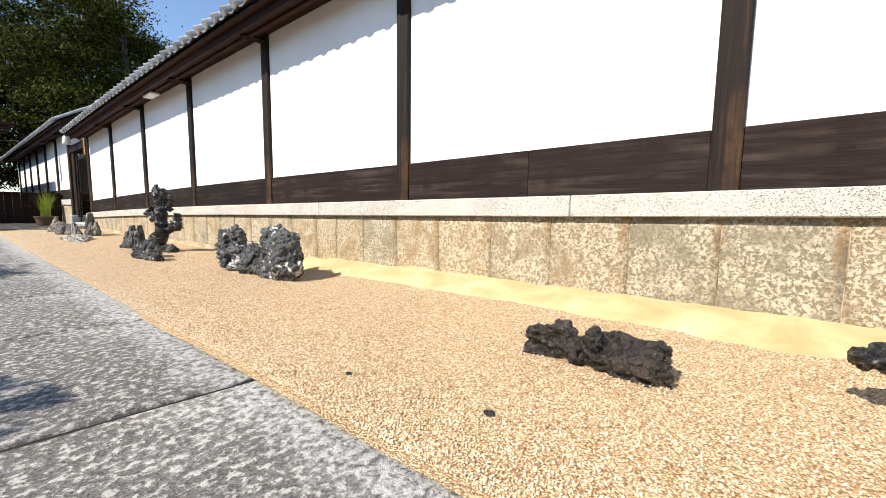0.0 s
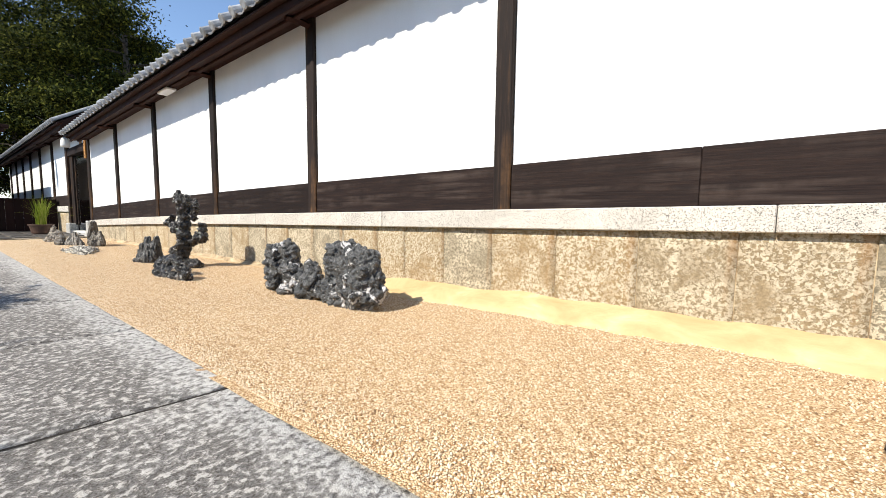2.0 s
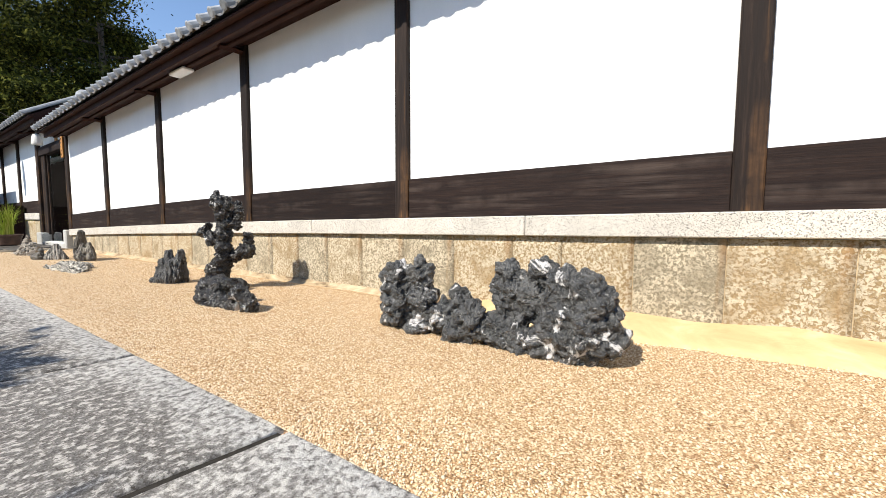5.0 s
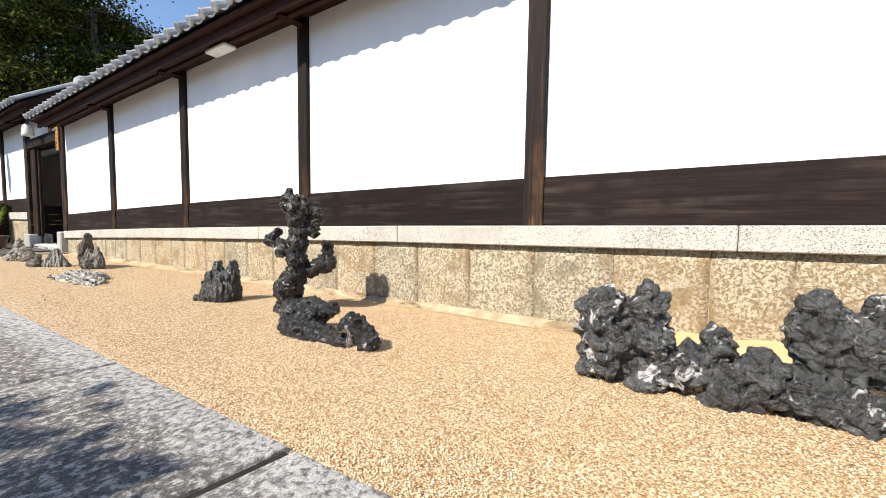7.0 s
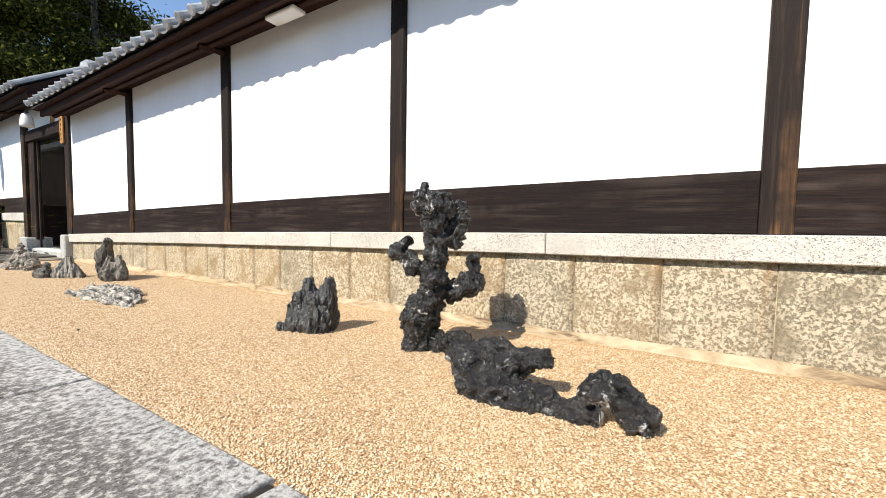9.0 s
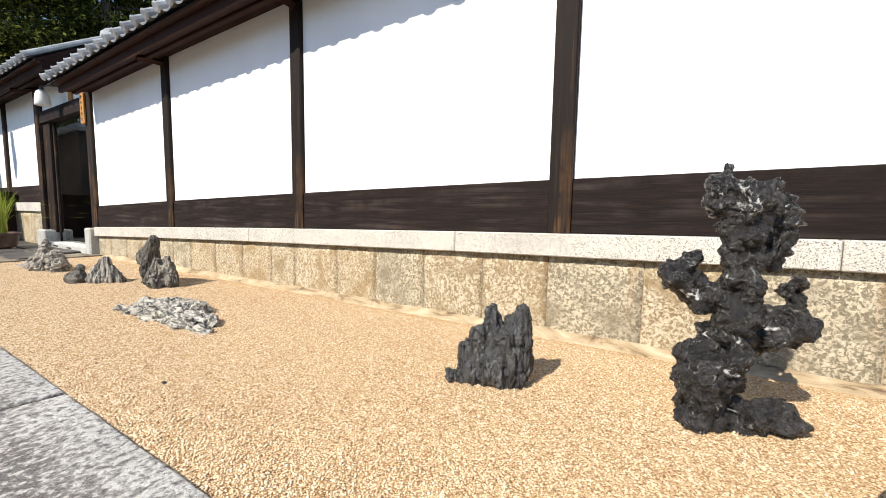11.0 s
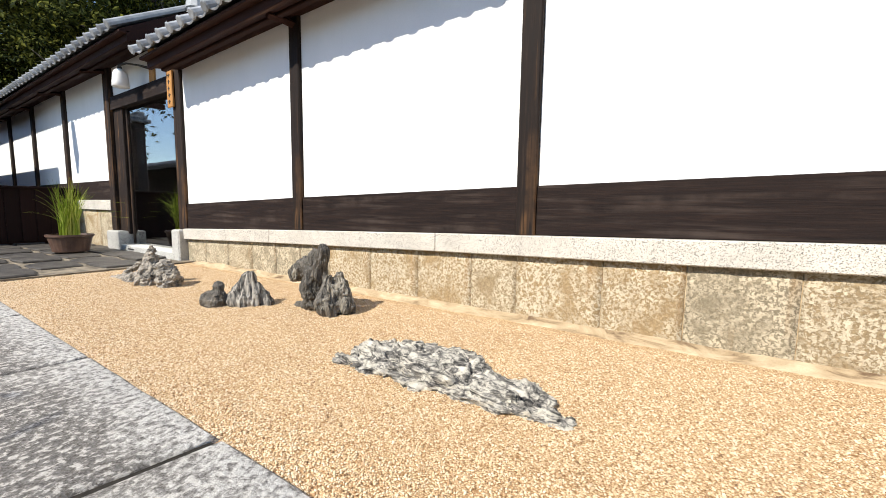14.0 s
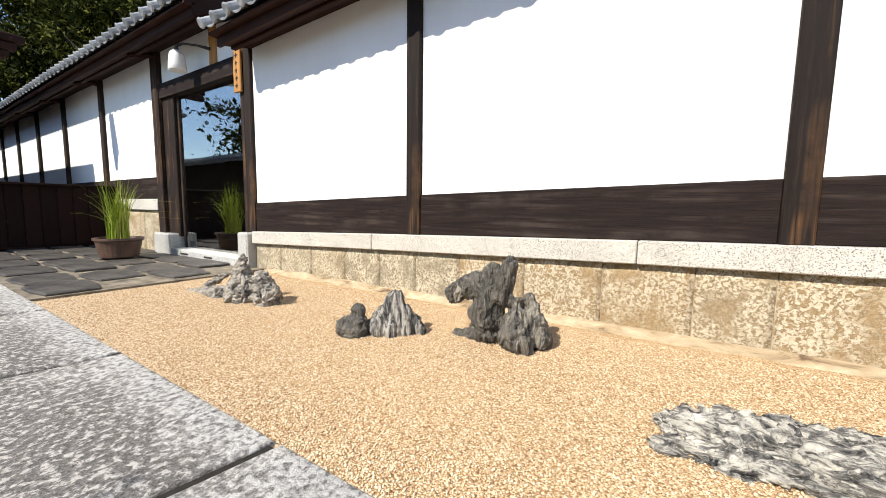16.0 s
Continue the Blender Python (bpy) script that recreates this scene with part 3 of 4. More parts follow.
part("ridge", bm, TILE, roof_1)
bm = turned([(0.16, 0.0), (0.22, 0.06), (0.2, 0.2), (0.1, 0.3)], 12)
part("ridge_end", bm, TILE, roof_2).location = (-19.9, 4.18, 4.7)


# ---- rocks ----
def rock(name, bars, material, label, voxel, nodes, chips, ridges, seed, stretch=(1, 1, 1), blobs=(), scale=7.0, pits=1.0, grow=1.16, group="stones set on the gravel"):
    """A rock grown from bars, each a pair of (x, y, height, radius), and ellipsoids, fused and roughened:
    nodes swell it into nodules, chips break it into facets, ridges add sharp crests."""
    bm = bmesh.new()
    ends = [e for bar in bars for e in bar] + list(blobs)
    cx, cy = sum(e[0] for e in ends) / len(ends), sum(e[1] for e in ends) / len(ends)
    g = ground_z(cx, cy)
    for (xa, ya, za, ra), (xb, yb, zb, rb) in bars:
        gap = (Vector((xa, ya, za)) - Vector((xb, yb, zb))).length
        n = max(2, int(gap / (0.35 * min(ra, rb) + 0.01)) + 1)
        for k in range(n):
            f = k / (n - 1)
            r = (ra + (rb - ra) * f) * grow + 0.008
            m = Matrix.Translation((xa + (xb - xa) * f - cx, ya + (yb - ya) * f - cy, za + (zb - za) * f)) @ Matrix.Diagonal((r, r, r, 1))
            bmesh.ops.create_icosphere(bm, subdivisions=2, radius=1.0, matrix=m)
    for x, y, z, rx, ry, rz in blobs:
        bmesh.ops.create_icosphere(bm, subdivisions=3, radius=1.0, matrix=Matrix.Translation((x - cx, y - cy, z)) @ Matrix.Diagonal((rx, ry, rz, 1)))
    me = bpy.data.meshes.new(name)
    bm.to_mesh(me)
    bm.free()
    ob = new(name, me)
    mod = ob.modifiers.new("fuse", 'REMESH')
    mod.mode, mod.voxel_size = 'VOXEL', voxel
    fused = bpy.data.meshes.new_from_object(ob.evaluated_get(bpy.context.evaluated_depsgraph_get()))
    ob.modifiers.clear()
    ob.data = fused
    sx, sy, sz = stretch
    moved = []

    def facet(p, size):
        """Tilted flat chips: each cell pushes out along a slope of its own."""
        q = p * size
        d, pts = noise.voronoi(q)
        c = pts[0]
        tilt = Vector(noise.cell_vector(c * 31.7 + Vector((0.5, 0.5, 0.5)))) * 2.0 - Vector((1, 1, 1))
        return (q - c).dot(tilt) * 0.75 + (noise.cell(c * 17.3) - 0.5) * 0.9 + 0.5 * (min(1.0, (d[1] - d[0]) * 5.0) - 1.0)

    for v in fused.vertices:
        p = Vector((v.co.x * sx + seed, v.co.y * sy, v.co.z * sz))
        p += noise.noise_vector(p * 8.0) * 0.04
        swell = 0.6 - noise.voronoi(p * scale)[0][0]
        swell += 0.45 * (0.55 - noise.voronoi(p * scale * 2.4)[0][0])
        chip = facet(p, 11.0) + 0.45 * facet(p, 26.0)
        r = noise.ridged_multi_fractal(p * 9.0, 0.8, 2.2, 5, 1.0, 2.0) - 1.1
        hollow = max(0.0, noise.noise(p * 11.0) - 0.28) * 0.075 * pits
        moved.append(v.co + v.normal * (nodes * swell + chips * chip + ridges * r - hollow))
    for v, co in zip(fused.vertices, moved):
        co.z = max(co.z, -0.05)
        v.co = co
    fused.materials.clear()
    fused.materials.append(material)
    fused.polygons.foreach_set("use_smooth", [True] * len(fused.polygons))
    ob.location = (cx, cy, g - 0.005)
    return tagged(ob, label, "rock", group)


rock("rock", [
         ((-0.54, 2.11, 0.126, 0.044), (-0.56, 2.11, 0.024, 0.044)), ((-0.47, 2.11, 0.133, 0.043), (-0.48, 2.11, -0.023, 0.025)),
         ((-0.37, 2.1, 0.161, 0.049), (-0.3, 2.1, 0.06, 0.061)), ((-0.21, 2.09, 0.169, 0.052), (-0.17, 2.09, 0.071, 0.058)),
         ((-0.43, 2.11, 0.066, 0.042), (-0.19, 2.09, 0.108, 0.046)), ((-0.17, 2.15, 0.162, 0.032), (0.11, 2.13, 0.164, 0.024)),
         ((-0.15, 2.09, 0.064, 0.053), (0.08, 2.07, 0.099, 0.063)), ((-0.09, 2.04, -0.008, 0.026), (0.12, 2.03, -0.021, 0.022)),
         ((0.12, 2.07, 0.183, 0.014), (0.14, 2.07, 0.021, 0.02)), ((-0.49, 2.06, -0.03, 0.014), (-0.43, 2.06, -0.043, 0.008))],
     LAVA_BROWN, "long low brown-black lava rock lying on gravel", 0.008, 0.03, 0.014, 0.012, 1.0, (0.7, 1, 1.3), scale=9.0)
rock("rock", [], LAVA, "black lava rock with an overhanging tip on gravel", 0.012, 0.05, 0.02, 0.012, 7.0,
     blobs=[(0.98, 2.32, 0.25, 0.24, 0.12, 0.08), (1.3, 2.4, 0.14, 0.25, 0.18, 0.15)])
rock("rock", [
         ((-5.44, 2.54, 0.403, 0.132), (-5.42, 2.54, 0.123, 0.129)), ((-5.2, 2.53, 0.494, 0.085), (-5.17, 2.53, 0.281, 0.094)),
         ((-5.2, 2.53, 0.042, 0.094), (-4.96, 2.53, 0.161, 0.094)), ((-4.84, 2.58, 0.303, 0.062), (-4.86, 2.58, 0.165, 0.075)),
         ((-4.83, 2.47, -0.006, 0.08), (-4.67, 2.47, 0.224, 0.078)), ((-4.55, 2.52, 0.12, 0.098), (-4.29, 2.51, 0.087, 0.092)),
         ((-4.45, 2.61, 0.497, 0.097), (-4.42, 2.61, 0.322, 0.1)), ((-4.17, 2.59, 0.573, 0.078), (-4.3, 2.59, 0.278, 0.096)),
         ((-4.0, 2.5, 0.493, 0.104), (-4.05, 2.5, 0.18, 0.135)), ((-3.86, 2.5, 0.446, 0.127), (-3.88, 2.5, 0.197, 0.152)),
         ((-3.76, 2.49, 0.423, 0.064), (-3.72, 2.49, 0.321, 0.063)), ((-3.68, 2.49, 0.193, 0.055), (-3.73, 2.49, 0.137, 0.059)),
         ((-4.13, 2.48, 0.098, 0.095), (-3.96, 2.48, 0.087, 0.1))],
     LAVA_VEINED, "long saddle-shaped dark grey rock with white quartz veins", 0.0095, 0.085, 0.012, 0.012, 3.0, scale=8.0)
rock("rock", [
         ((-7.93, 2.14, 0.164, 0.062), (-7.66, 2.15, 0.169, 0.055)), ((-7.85, 2.18, 0.209, 0.042), (-7.47, 2.19, 0.252, 0.031)),
         ((-7.77, 2.06, 0.048, 0.078), (-7.36, 2.08, 0.01, 0.05)), ((-7.9, 2.06, 0.153, 0.044), (-7.84, 2.06, 0.057, 0.052)),
         ((-7.39, 2.07, -0.021, 0.043), (-7.23, 2.08, 0.046, 0.056)), ((-7.21, 2.08, 0.143, 0.042), (-7.11, 2.08, 0.189, 0.058)),
         ((-7.09, 2.08, 0.192, 0.045), (-6.97, 2.09, 0.071, 0.053)), ((-7.69, 2.19, 0.113, 0.048), (-7.45, 2.19, 0.251, 0.035))],
     LAVA, "low hollow black lava rock with raised ends", 0.0085, 0.05, 0.014, 0.02, 11.0, (0.8, 1, 1), pits=1.4, grow=1.5)
rock("rock", [
         ((-8.56, 2.56, 0.289, 0.122), (-8.57, 2.55, 0.063, 0.104)), ((-8.39, 2.62, 0.051, 0.087), (-8.23, 2.69, 0.072, 0.075)),
         ((-8.19, 2.7, 0.017, 0.043), (-8.17, 2.71, -0.04, 0.024)), ((-8.51, 2.58, 0.278, 0.122), (-8.45, 2.6, 0.544, 0.095)),
         ((-8.45, 2.6, 0.544, 0.101), (-8.44, 2.6, 0.828, 0.076)), ((-8.71, 2.5, 0.762, 0.057), (-8.59, 2.54, 0.646, 0.068)),
         ((-8.66, 2.52, 0.841, 0.043), (-8.72, 2.49, 0.747, 0.049)), ((-8.34, 2.71, 0.45, 0.074), (-8.21, 2.76, 0.511, 0.085)),
         ((-8.21, 2.78, 0.687, 0.049), (-8.18, 2.79, 0.529, 0.063)), ((-8.43, 2.61, 0.829, 0.076), (-8.46, 2.6, 1.079, 0.094)),
         ((-8.54, 2.56, 1.188, 0.061), (-8.41, 2.61, 1.14, 0.082)), ((-8.53, 2.57, 1.265, 0.025), (-8.55, 2.56, 1.111, 0.067)),
         ((-8.32, 2.71, 0.858, 0.068), (-8.28, 2.72, 1.111, 0.045))],
     LAVA, "tall branching black lava rock standing upright on gravel", 0.0085, 0.06, 0.014, 0.018, 17.0, scale=8.0, pits=1.3, grow=1.08)
rock("rock", [
         ((-9.66, 2.43, 0.454, 0.031), (-9.62, 2.44, 0.09, 0.106)), ((-9.49, 2.51, 0.459, 0.031), (-9.53, 2.5, 0.094, 0.099)),
         ((-9.58, 2.46, 0.271, 0.088), (-9.56, 2.48, 0.074, 0.119)), ((-9.72, 2.39, 0.302, 0.044), (-9.68, 2.41, 0.051, 0.08)),
         ((-9.81, 2.34, 0.22, 0.031), (-9.75, 2.37, 0.041, 0.073)), ((-9.87, 2.31, 0.036, 0.027), (-9.78, 2.36, 0.018, 0.053)),
         ((-9.57, 2.53, 0.365, 0.042), (-9.57, 2.53, 0.183, 0.062))],
     BASALT, "small jagged columnar black rock standing on gravel", 0.0085, 0.04, 0.016, 0.014, 23.0, (1.6, 1.6, 0.35), pits=0.5)
rock("rock", [], WHITE_ROCK, "flat white and black marbled rock lying on gravel", 0.01, 0.02, 0.028, 0.022, 29.0, (0.55, 1, 2.0), pits=0.6,
     blobs=[(-13.3, 2.1, 0.02, 0.3, 0.28, 0.09), (-12.9, 2.12, 0.04, 0.38, 0.28, 0.11), (-12.5, 2.05, 0.02, 0.38, 0.2, 0.09), (-12.22, 1.97, 0.01, 0.24, 0.1, 0.065), (-13.5, 1.92, 0.01, 0.12, 0.08, 0.055)])
rock("rock", [
         ((-14.6, 2.64, 0.62, 0.048), (-14.66, 2.65, 0.375, 0.065)), ((-15.1, 2.71, 0.334, 0.061), (-14.89, 2.69, 0.437, 0.078)),
         ((-14.75, 2.68, 0.545, 0.062), (-14.79, 2.68, 0.204, 0.104)), ((-14.89, 2.66, 0.23, 0.039), (-14.76, 2.65, 0.069, 0.061)),
         ((-15.08, 2.7, -0.017, 0.028), (-14.85, 2.69, 0.039, 0.058)), ((-14.53, 2.64, 0.359, 0.031), (-14.54, 2.64, 0.089, 0.094)),
         ((-14.49, 2.6, 0.084, 0.079), (-14.41, 2.6, 0.005, 0.03)), ((-14.48, 2.74, 0.359, 0.039), (-14.38, 2.74, 0.07, 0.062))],
     GREY_ROCK, "dark grey pile-shaped rock with a rounded head on gravel", 0.0085, 0.014, 0.016, 0.012, 31.0, (1.5, 1.5, 0.35), pits=0.25, grow=1.36)
rock("rock", [
         ((-15.5, 2.41, 0.327, 0.028), (-15.59, 2.34, 0.05, 0.084)), ((-15.48, 2.42, 0.327, 0.025), (-15.46, 2.44, 0.043, 0.08)),
         ((-15.43, 2.46, 0.217, 0.02), (-15.34, 2.53, 0.026, 0.045)), ((-15.53, 2.38, 0.23, 0.035), (-15.52, 2.39, 0.049, 0.099))],
     FAN_ROCK, "fan-shaped grey and white streaked rock on gravel", 0.0085, 0.03, 0.004, 0.014, 37.0, (2.2, 2.2, 0.25), pits=0.2, grow=1.3)
rock("rock", [
         ((-15.77, 2.14, 0.077, 0.063), (-15.72, 2.19, 0.068, 0.078)), ((-15.72, 2.19, 0.14, 0.029), (-15.71, 2.2, 0.2, 0.039))],
     GREY_ROCK, "small dark rounded rock beside a streaked rock", 0.0085, 0.012, 0.012, 0.008, 41.0, pits=0.3, grow=1.45)
rock("rock", [
         ((-17.57, 2.31, 0.481, 0.02), (-17.59, 2.31, 0.294, 0.066)), ((-17.6, 2.31, 0.28, 0.073), (-17.57, 2.31, 0.055, 0.145)),
         ((-17.92, 2.31, 0.261, 0.027), (-18.27, 2.26, 0.074, 0.032)), ((-17.3, 2.35, 0.215, 0.09), (-17.21, 2.36, 0.061, 0.108)),
         ((-17.63, 2.22, -0.005, 0.052), (-17.53, 2.24, -0.01, 0.058)), ((-18.59, 2.18, -0.04, 0.033), (-17.95, 2.26, -0.004, 0.089)),
         ((-17.08, 2.37, 0.187, 0.028), (-17.12, 2.37, 0.0, 0.05))],
     PEAK_ROCK, "pale grey pitted rock with a sharp peak on gravel", 0.0085, 0.008, 0.016, 0.016, 43.0, (1, 1, 1.3), scale=9.0, pits=0.6, grow=1.4)
for x, y, s in ((-0.39, 1.34, 0.022), (-1.13, 1.22, 0.016), (-11.28, 1.32, 0.014)):
    bm = bmesh.new()
    bmesh.ops.create_icosphere(bm, subdivisions=2, radius=s, matrix=Matrix.Diagonal((1.3, 0.9, 0.6, 1)))
    for v in bm.verts:
        v.co *= 1 + 0.35 * noise.noise(v.co * 60)
    chip = part("stone_chip", bm, LAVA)
    chip.location = (x, y, ground_z(x, y) + s * 0.3)
    tagged(chip, "small dark stone chip on the gravel", "stone")


# ---- potted reed ----
pot = thing("potted_plant", "green grassy reed in a low brown glazed pot on flagstones", "plant", at=(-22.2, 2.62, 0.03))
bm = turned([(0.22, 0.0), (0.28, 0.02), (0.34, 0.3), (0.37, 0.32), (0.37, 0.36), (0.33, 0.36), (0.31, 0.3), (0.05, 0.29)], 28)
part("pot", bm, POT, pot, "low brown glazed pot").location = (0, 0, 0)
bm = turned([(0.31, 0.27), (0.3, 0.31), (0.02, 0.32)], 20)
part("soil", bm, EARTH, pot).location = (0, 0, 0)
rng = random.Random(4)
bm = bmesh.new()
for i in range(150):
    a, lean = rng.uniform(0, 2 * math.pi), rng.uniform(0.05, 0.5)
    if i % 12 == 0:
        lean = rng.uniform(0.6, 1.0)
    h = rng.uniform(0.7, 1.3)
    bx, by = rng.uniform(-0.13, 0.13), rng.uniform(-0.13, 0.13)
    w = rng.uniform(0.006, 0.011)
    side = Vector((-math.sin(a), math.cos(a), 0)) * w
    last = None
    for k in range(7):
        s = k / 6
        c = Vector((bx + math.cos(a) * lean * s * s * 0.9, by + math.sin(a) * lean * s * s * 0.9, 0.3 + h * (s - 0.45 * lean * s ** 3)))
        f = 1.0 - s ** 2 * 0.9
        pair = (bm.verts.new(c - side * f), bm.verts.new(c + Vector((0, 0, 0.002)) + side * f))
        if last:
            bm.faces.new((last[0], last[1], pair[1], pair[0]))
        last = pair
part("grass_tuft", bm, LEAF_GRASS, pot, "bright green arching blades").location = (0, 0, 0)


# ---- fence and house beyond ----
fence = thing("board_fence", "dark red-brown board fence closing the path", "fence", at=(-25.2, 1.0, 0.0))
for i in range(22):
    y = 3.5 - 0.255 * i
    x = -25.15 - 0.02 * i
    part("board", box(x - 0.02, x + 0.02, y - 0.254, y - 0.001, 0.08, 1.36, 0.004), WOOD_FENCE, fence, origin=(x, y, 0.7))
part("rail", box(-25.75, -25.1, -2.1, 3.5, 1.36, 1.41, 0.01), WOOD_FENCE, fence)
part("rail", box(-25.7, -25.24, -2.1, 3.5, 0.02, 0.08, 0.01), WOOD_FENCE, fence)

house = thing("house", "low dark timber house with a tiled roof across the path", "house", at=(-36.0, -5.0, 0.0))
part("wall", box(-47.0, -28.2, -7.5, -3.4, -0.1, 3.2, 0.02), HOUSE_WALL, house)
bm = bmesh.new()
for x in (-48.0, -27.6):
    for y, z in ((-2.8, 3.1), (-2.8, 3.28), (-5.4, 4.0), (-8.2, 3.28), (-8.2, 3.1), (-5.4, 3.8)):
        bm.verts.new((x, y, z))
bm.verts.ensure_lookup_table()
for k in range(6):
    bm.faces.new((bm.verts[k], bm.verts[(k + 1) % 6], bm.verts[6 + (k + 1) % 6], bm.verts[6 + k]))
bm.faces.new([bm.verts[k] for k in range(6)])
bm.faces.new([bm.verts[k] for k in range(11, 5, -1)])
bmesh.ops.recalc_face_normals(bm, faces=bm.faces)
part("roof", bm, TILE, house, "grey tiled gable roof")
for k in range(38):
    x = -47.8 + 0.53 * k
    part("roof_rib", tube([(x, -2.78, 3.3), (x, -5.4, 4.03)], [0.06, 0.06], 6), TILE, house)

# body and cap are added out of view to cast shade on the west wall
side = thing("roofed_wall", "added unseen dark wall with a narrow tiled cap, shading the west wall", "wall", at=(-35.0, 1.9, 0.0))
part("body", box(-46.0, -27.6, 1.3, 1.6, -0.1, 3.8, 0.02), HOUSE_WALL, side)
for k, (y0, y1, z0) in enumerate(((1.15, 1.75, 3.8), (1.25, 1.65, 3.92), (1.35, 1.55, 4.02))):
    part("cap", box(-46.0, -27.45, y0, y1, z0, z0 + 0.11, 0.02), TILE, side)
for k in range(3):
    part("corner_beam", box(-25.9, -25.62 - 0.06 * k, 1.4, 2.3 - 0.12 * k, 4.33 - 0.17 * k, 4.48 - 0.17 * k, 0.02), WOOD_EAVE, side, "projecting brown eave timber")


# ---- trees ----
def tree(name, x, y, height, spread, low, leaves, leaf_size, seed, label, trunk_r=0.35, crown=None):
    rng = random.Random(seed)
    ob = thing(name, label, "tree", at=(x, y, -0.14))
    lean = Vector((rng.uniform(-0.6, 0.6), rng.uniform(-0.6, 0.6), 0))
    pts = [Vector((0, 0, -0.1)) + lean * (k / 6) ** 2 + Vector((rng.uniform(-0.12, 0.12), rng.uniform(-0.12, 0.12), height * 0.85 * k / 6)) for k in range(7)]
    bm = tube(pts, [trunk_r * (1.15 - 0.95 * k / 6) for k in range(7)], 10)
    tips = []
    for i in range(16):
        s = low / height + (0.9 - low / height) * i / 15
        base = pts[min(6, int(s / 0.85 * 6))]
        base = Vector((base.x, base.y, height * 0.85 * min(1, s)))
        a = i * 2.4 + rng.uniform(-0.4, 0.4)
        reach = spread * (0.55 + 0.5 * math.sin(math.pi * min(1, (s - low / height) / (1 - low / height) * 0.85 + 0.12))) * rng.uniform(0.75, 1.05)
        end = base + Vector((math.cos(a) * reach, math.sin(a) * reach, rng.uniform(0.1, 0.9)))
        mid = base.lerp(end, 0.5) + Vector((rng.uniform(-0.3, 0.3), rng.uniform(-0.3, 0.3), rng.uniform(-0.1, 0.5)))
        r = trunk_r * 0.35 * (1.1 - 0.6 * s)
        tube([base, mid, end], [r, r * 0.65, r * 0.2], 6, bm)
        for _ in range(4):
            root = base.lerp(end, rng.uniform(0.45, 1.0))
            twig = root + Vector((rng.uniform(-1, 1), rng.uniform(-1, 1), rng.uniform(-0.35, 0.6))) * spread * 0.3
            tube([root, root.lerp(twig, 0.5) + Vector((0, 0, 0.1)), twig], [r * 0.35, r * 0.25, r * 0.1], 5, bm)
            tips.append((twig, 0.8))
        tips += [(end, 1.0), (mid, 0.85), (base.lerp(end, 0.75) + Vector((0, 0, 0.3)), 0.95)]
    tips.append((pts[6] + Vector((0, 0, 0.6)), 1.0))
    part("trunk", bm, BARK, ob, smooth=True).location = (0, 0, 0)
    nrng = np.random.default_rng(seed)
    clumps = np.array([[*t[0]] for t in tips])
    pick = nrng.integers(0, len(clumps), leaves)
    off = nrng.normal(0, 1, (leaves, 3)) * np.array([0.30, 0.30, 0.13]) * spread * 0.46
    c = clumps[pick] + off
    if crown:
        keep = crown(c + np.array([x, y, 0]))
        c = c[keep]
    n = len(c)
    u = nrng.normal(0, 1, (n, 3))
    u /= np.linalg.norm(u, axis=1)[:, None]
    w = np.cross(u, nrng.normal(0, 1, (n, 3)))
    w /= np.linalg.norm(w, axis=1)[:, None]
    size = leaf_size * nrng.uniform(0.5, 1.3, (n, 1))
    nrm = np.cross(u, w)
    quad = np.stack([c - u * size, c - w * size * 0.45 + nrm * size * 0.15, c + u * size, c + w * size * 0.45 + nrm * size * 0.15], 1).reshape(-1, 3)
    me = bpy.data.meshes.new("crown")
    me.from_pydata(quad.tolist(), [], (np.arange(n)[:, None] * 4 + np.arange(4)).tolist())
    me.materials.append(LEAF_DARK)
    cr = new("crown", me)
    cr.parent = ob
    return ob


tree("tree", -29.5, 7.4, 15.5, 4.7, 3.5, 80000, 0.10, 3, "tall dark evergreen tree behind the wall", 0.35, lambda c: (c[:, 1] > 4.6) | (c[:, 2] > 6.5) | (c[:, 0] < -43.0))
tree("tree", -37.0, 7.5, 17.0, 5.0, 4.0, 60000, 0.12, 4, "large dark evergreen tree behind the wall", 0.42, lambda c: (c[:, 1] > 4.6) | (c[:, 2] > 6.5) | (c[:, 0] < -43.0))
tree("tree", -46.0, 4.5, 17.0, 5.4, 3.5, 46000, 0.15, 5, "large dark evergreen tree at the end of the path", 0.45, lambda c: (c[:, 1] > 4.6) | (c[:, 2] > 6.5) | (c[:, 0] < -43.0))
tree("tree", -49.0, -1.5, 14.0, 5.0, 3.0, 12000, 0.25, 6, "large dark evergreen tree behind the house", 0.45)
tree("tree", -35.0, -6.2, 8.2, 3.2, 4.0, 2600, 0.17, 9, "spreading pine beyond the house", 0.2)
tree("tree", -42.0, 14.0, 14.0, 5.0, 3.0, 12000, 0.25, 7, "large dark evergreen tree in the garden", 0.4)


def shade_edge(limit):
    return lambda c: (c[:, 1] + c[:, 2] * 1.0 < limit + 0.25 * np.sin(c[:, 0] * 2.1) + 0.15 * np.sin(c[:, 0] * 5.7)) & (c[:, 2] > 1.2)


for k, (x, lim) in enumerate(((-18.6, 1.0), (-15.0, 0.9), (-11.3, 0.6), (-7.0, 0.6), (-2.8, 0.25), (1.0, 0.0))):
    tree("garden_tree", x - 0.8, -5.3, 5.0, 1.75, 1.8, 5200 if x < -9 else 3400, 0.14, 20 + k, "broad clipped evergreen tree across the path", 0.16, shade_edge(lim))

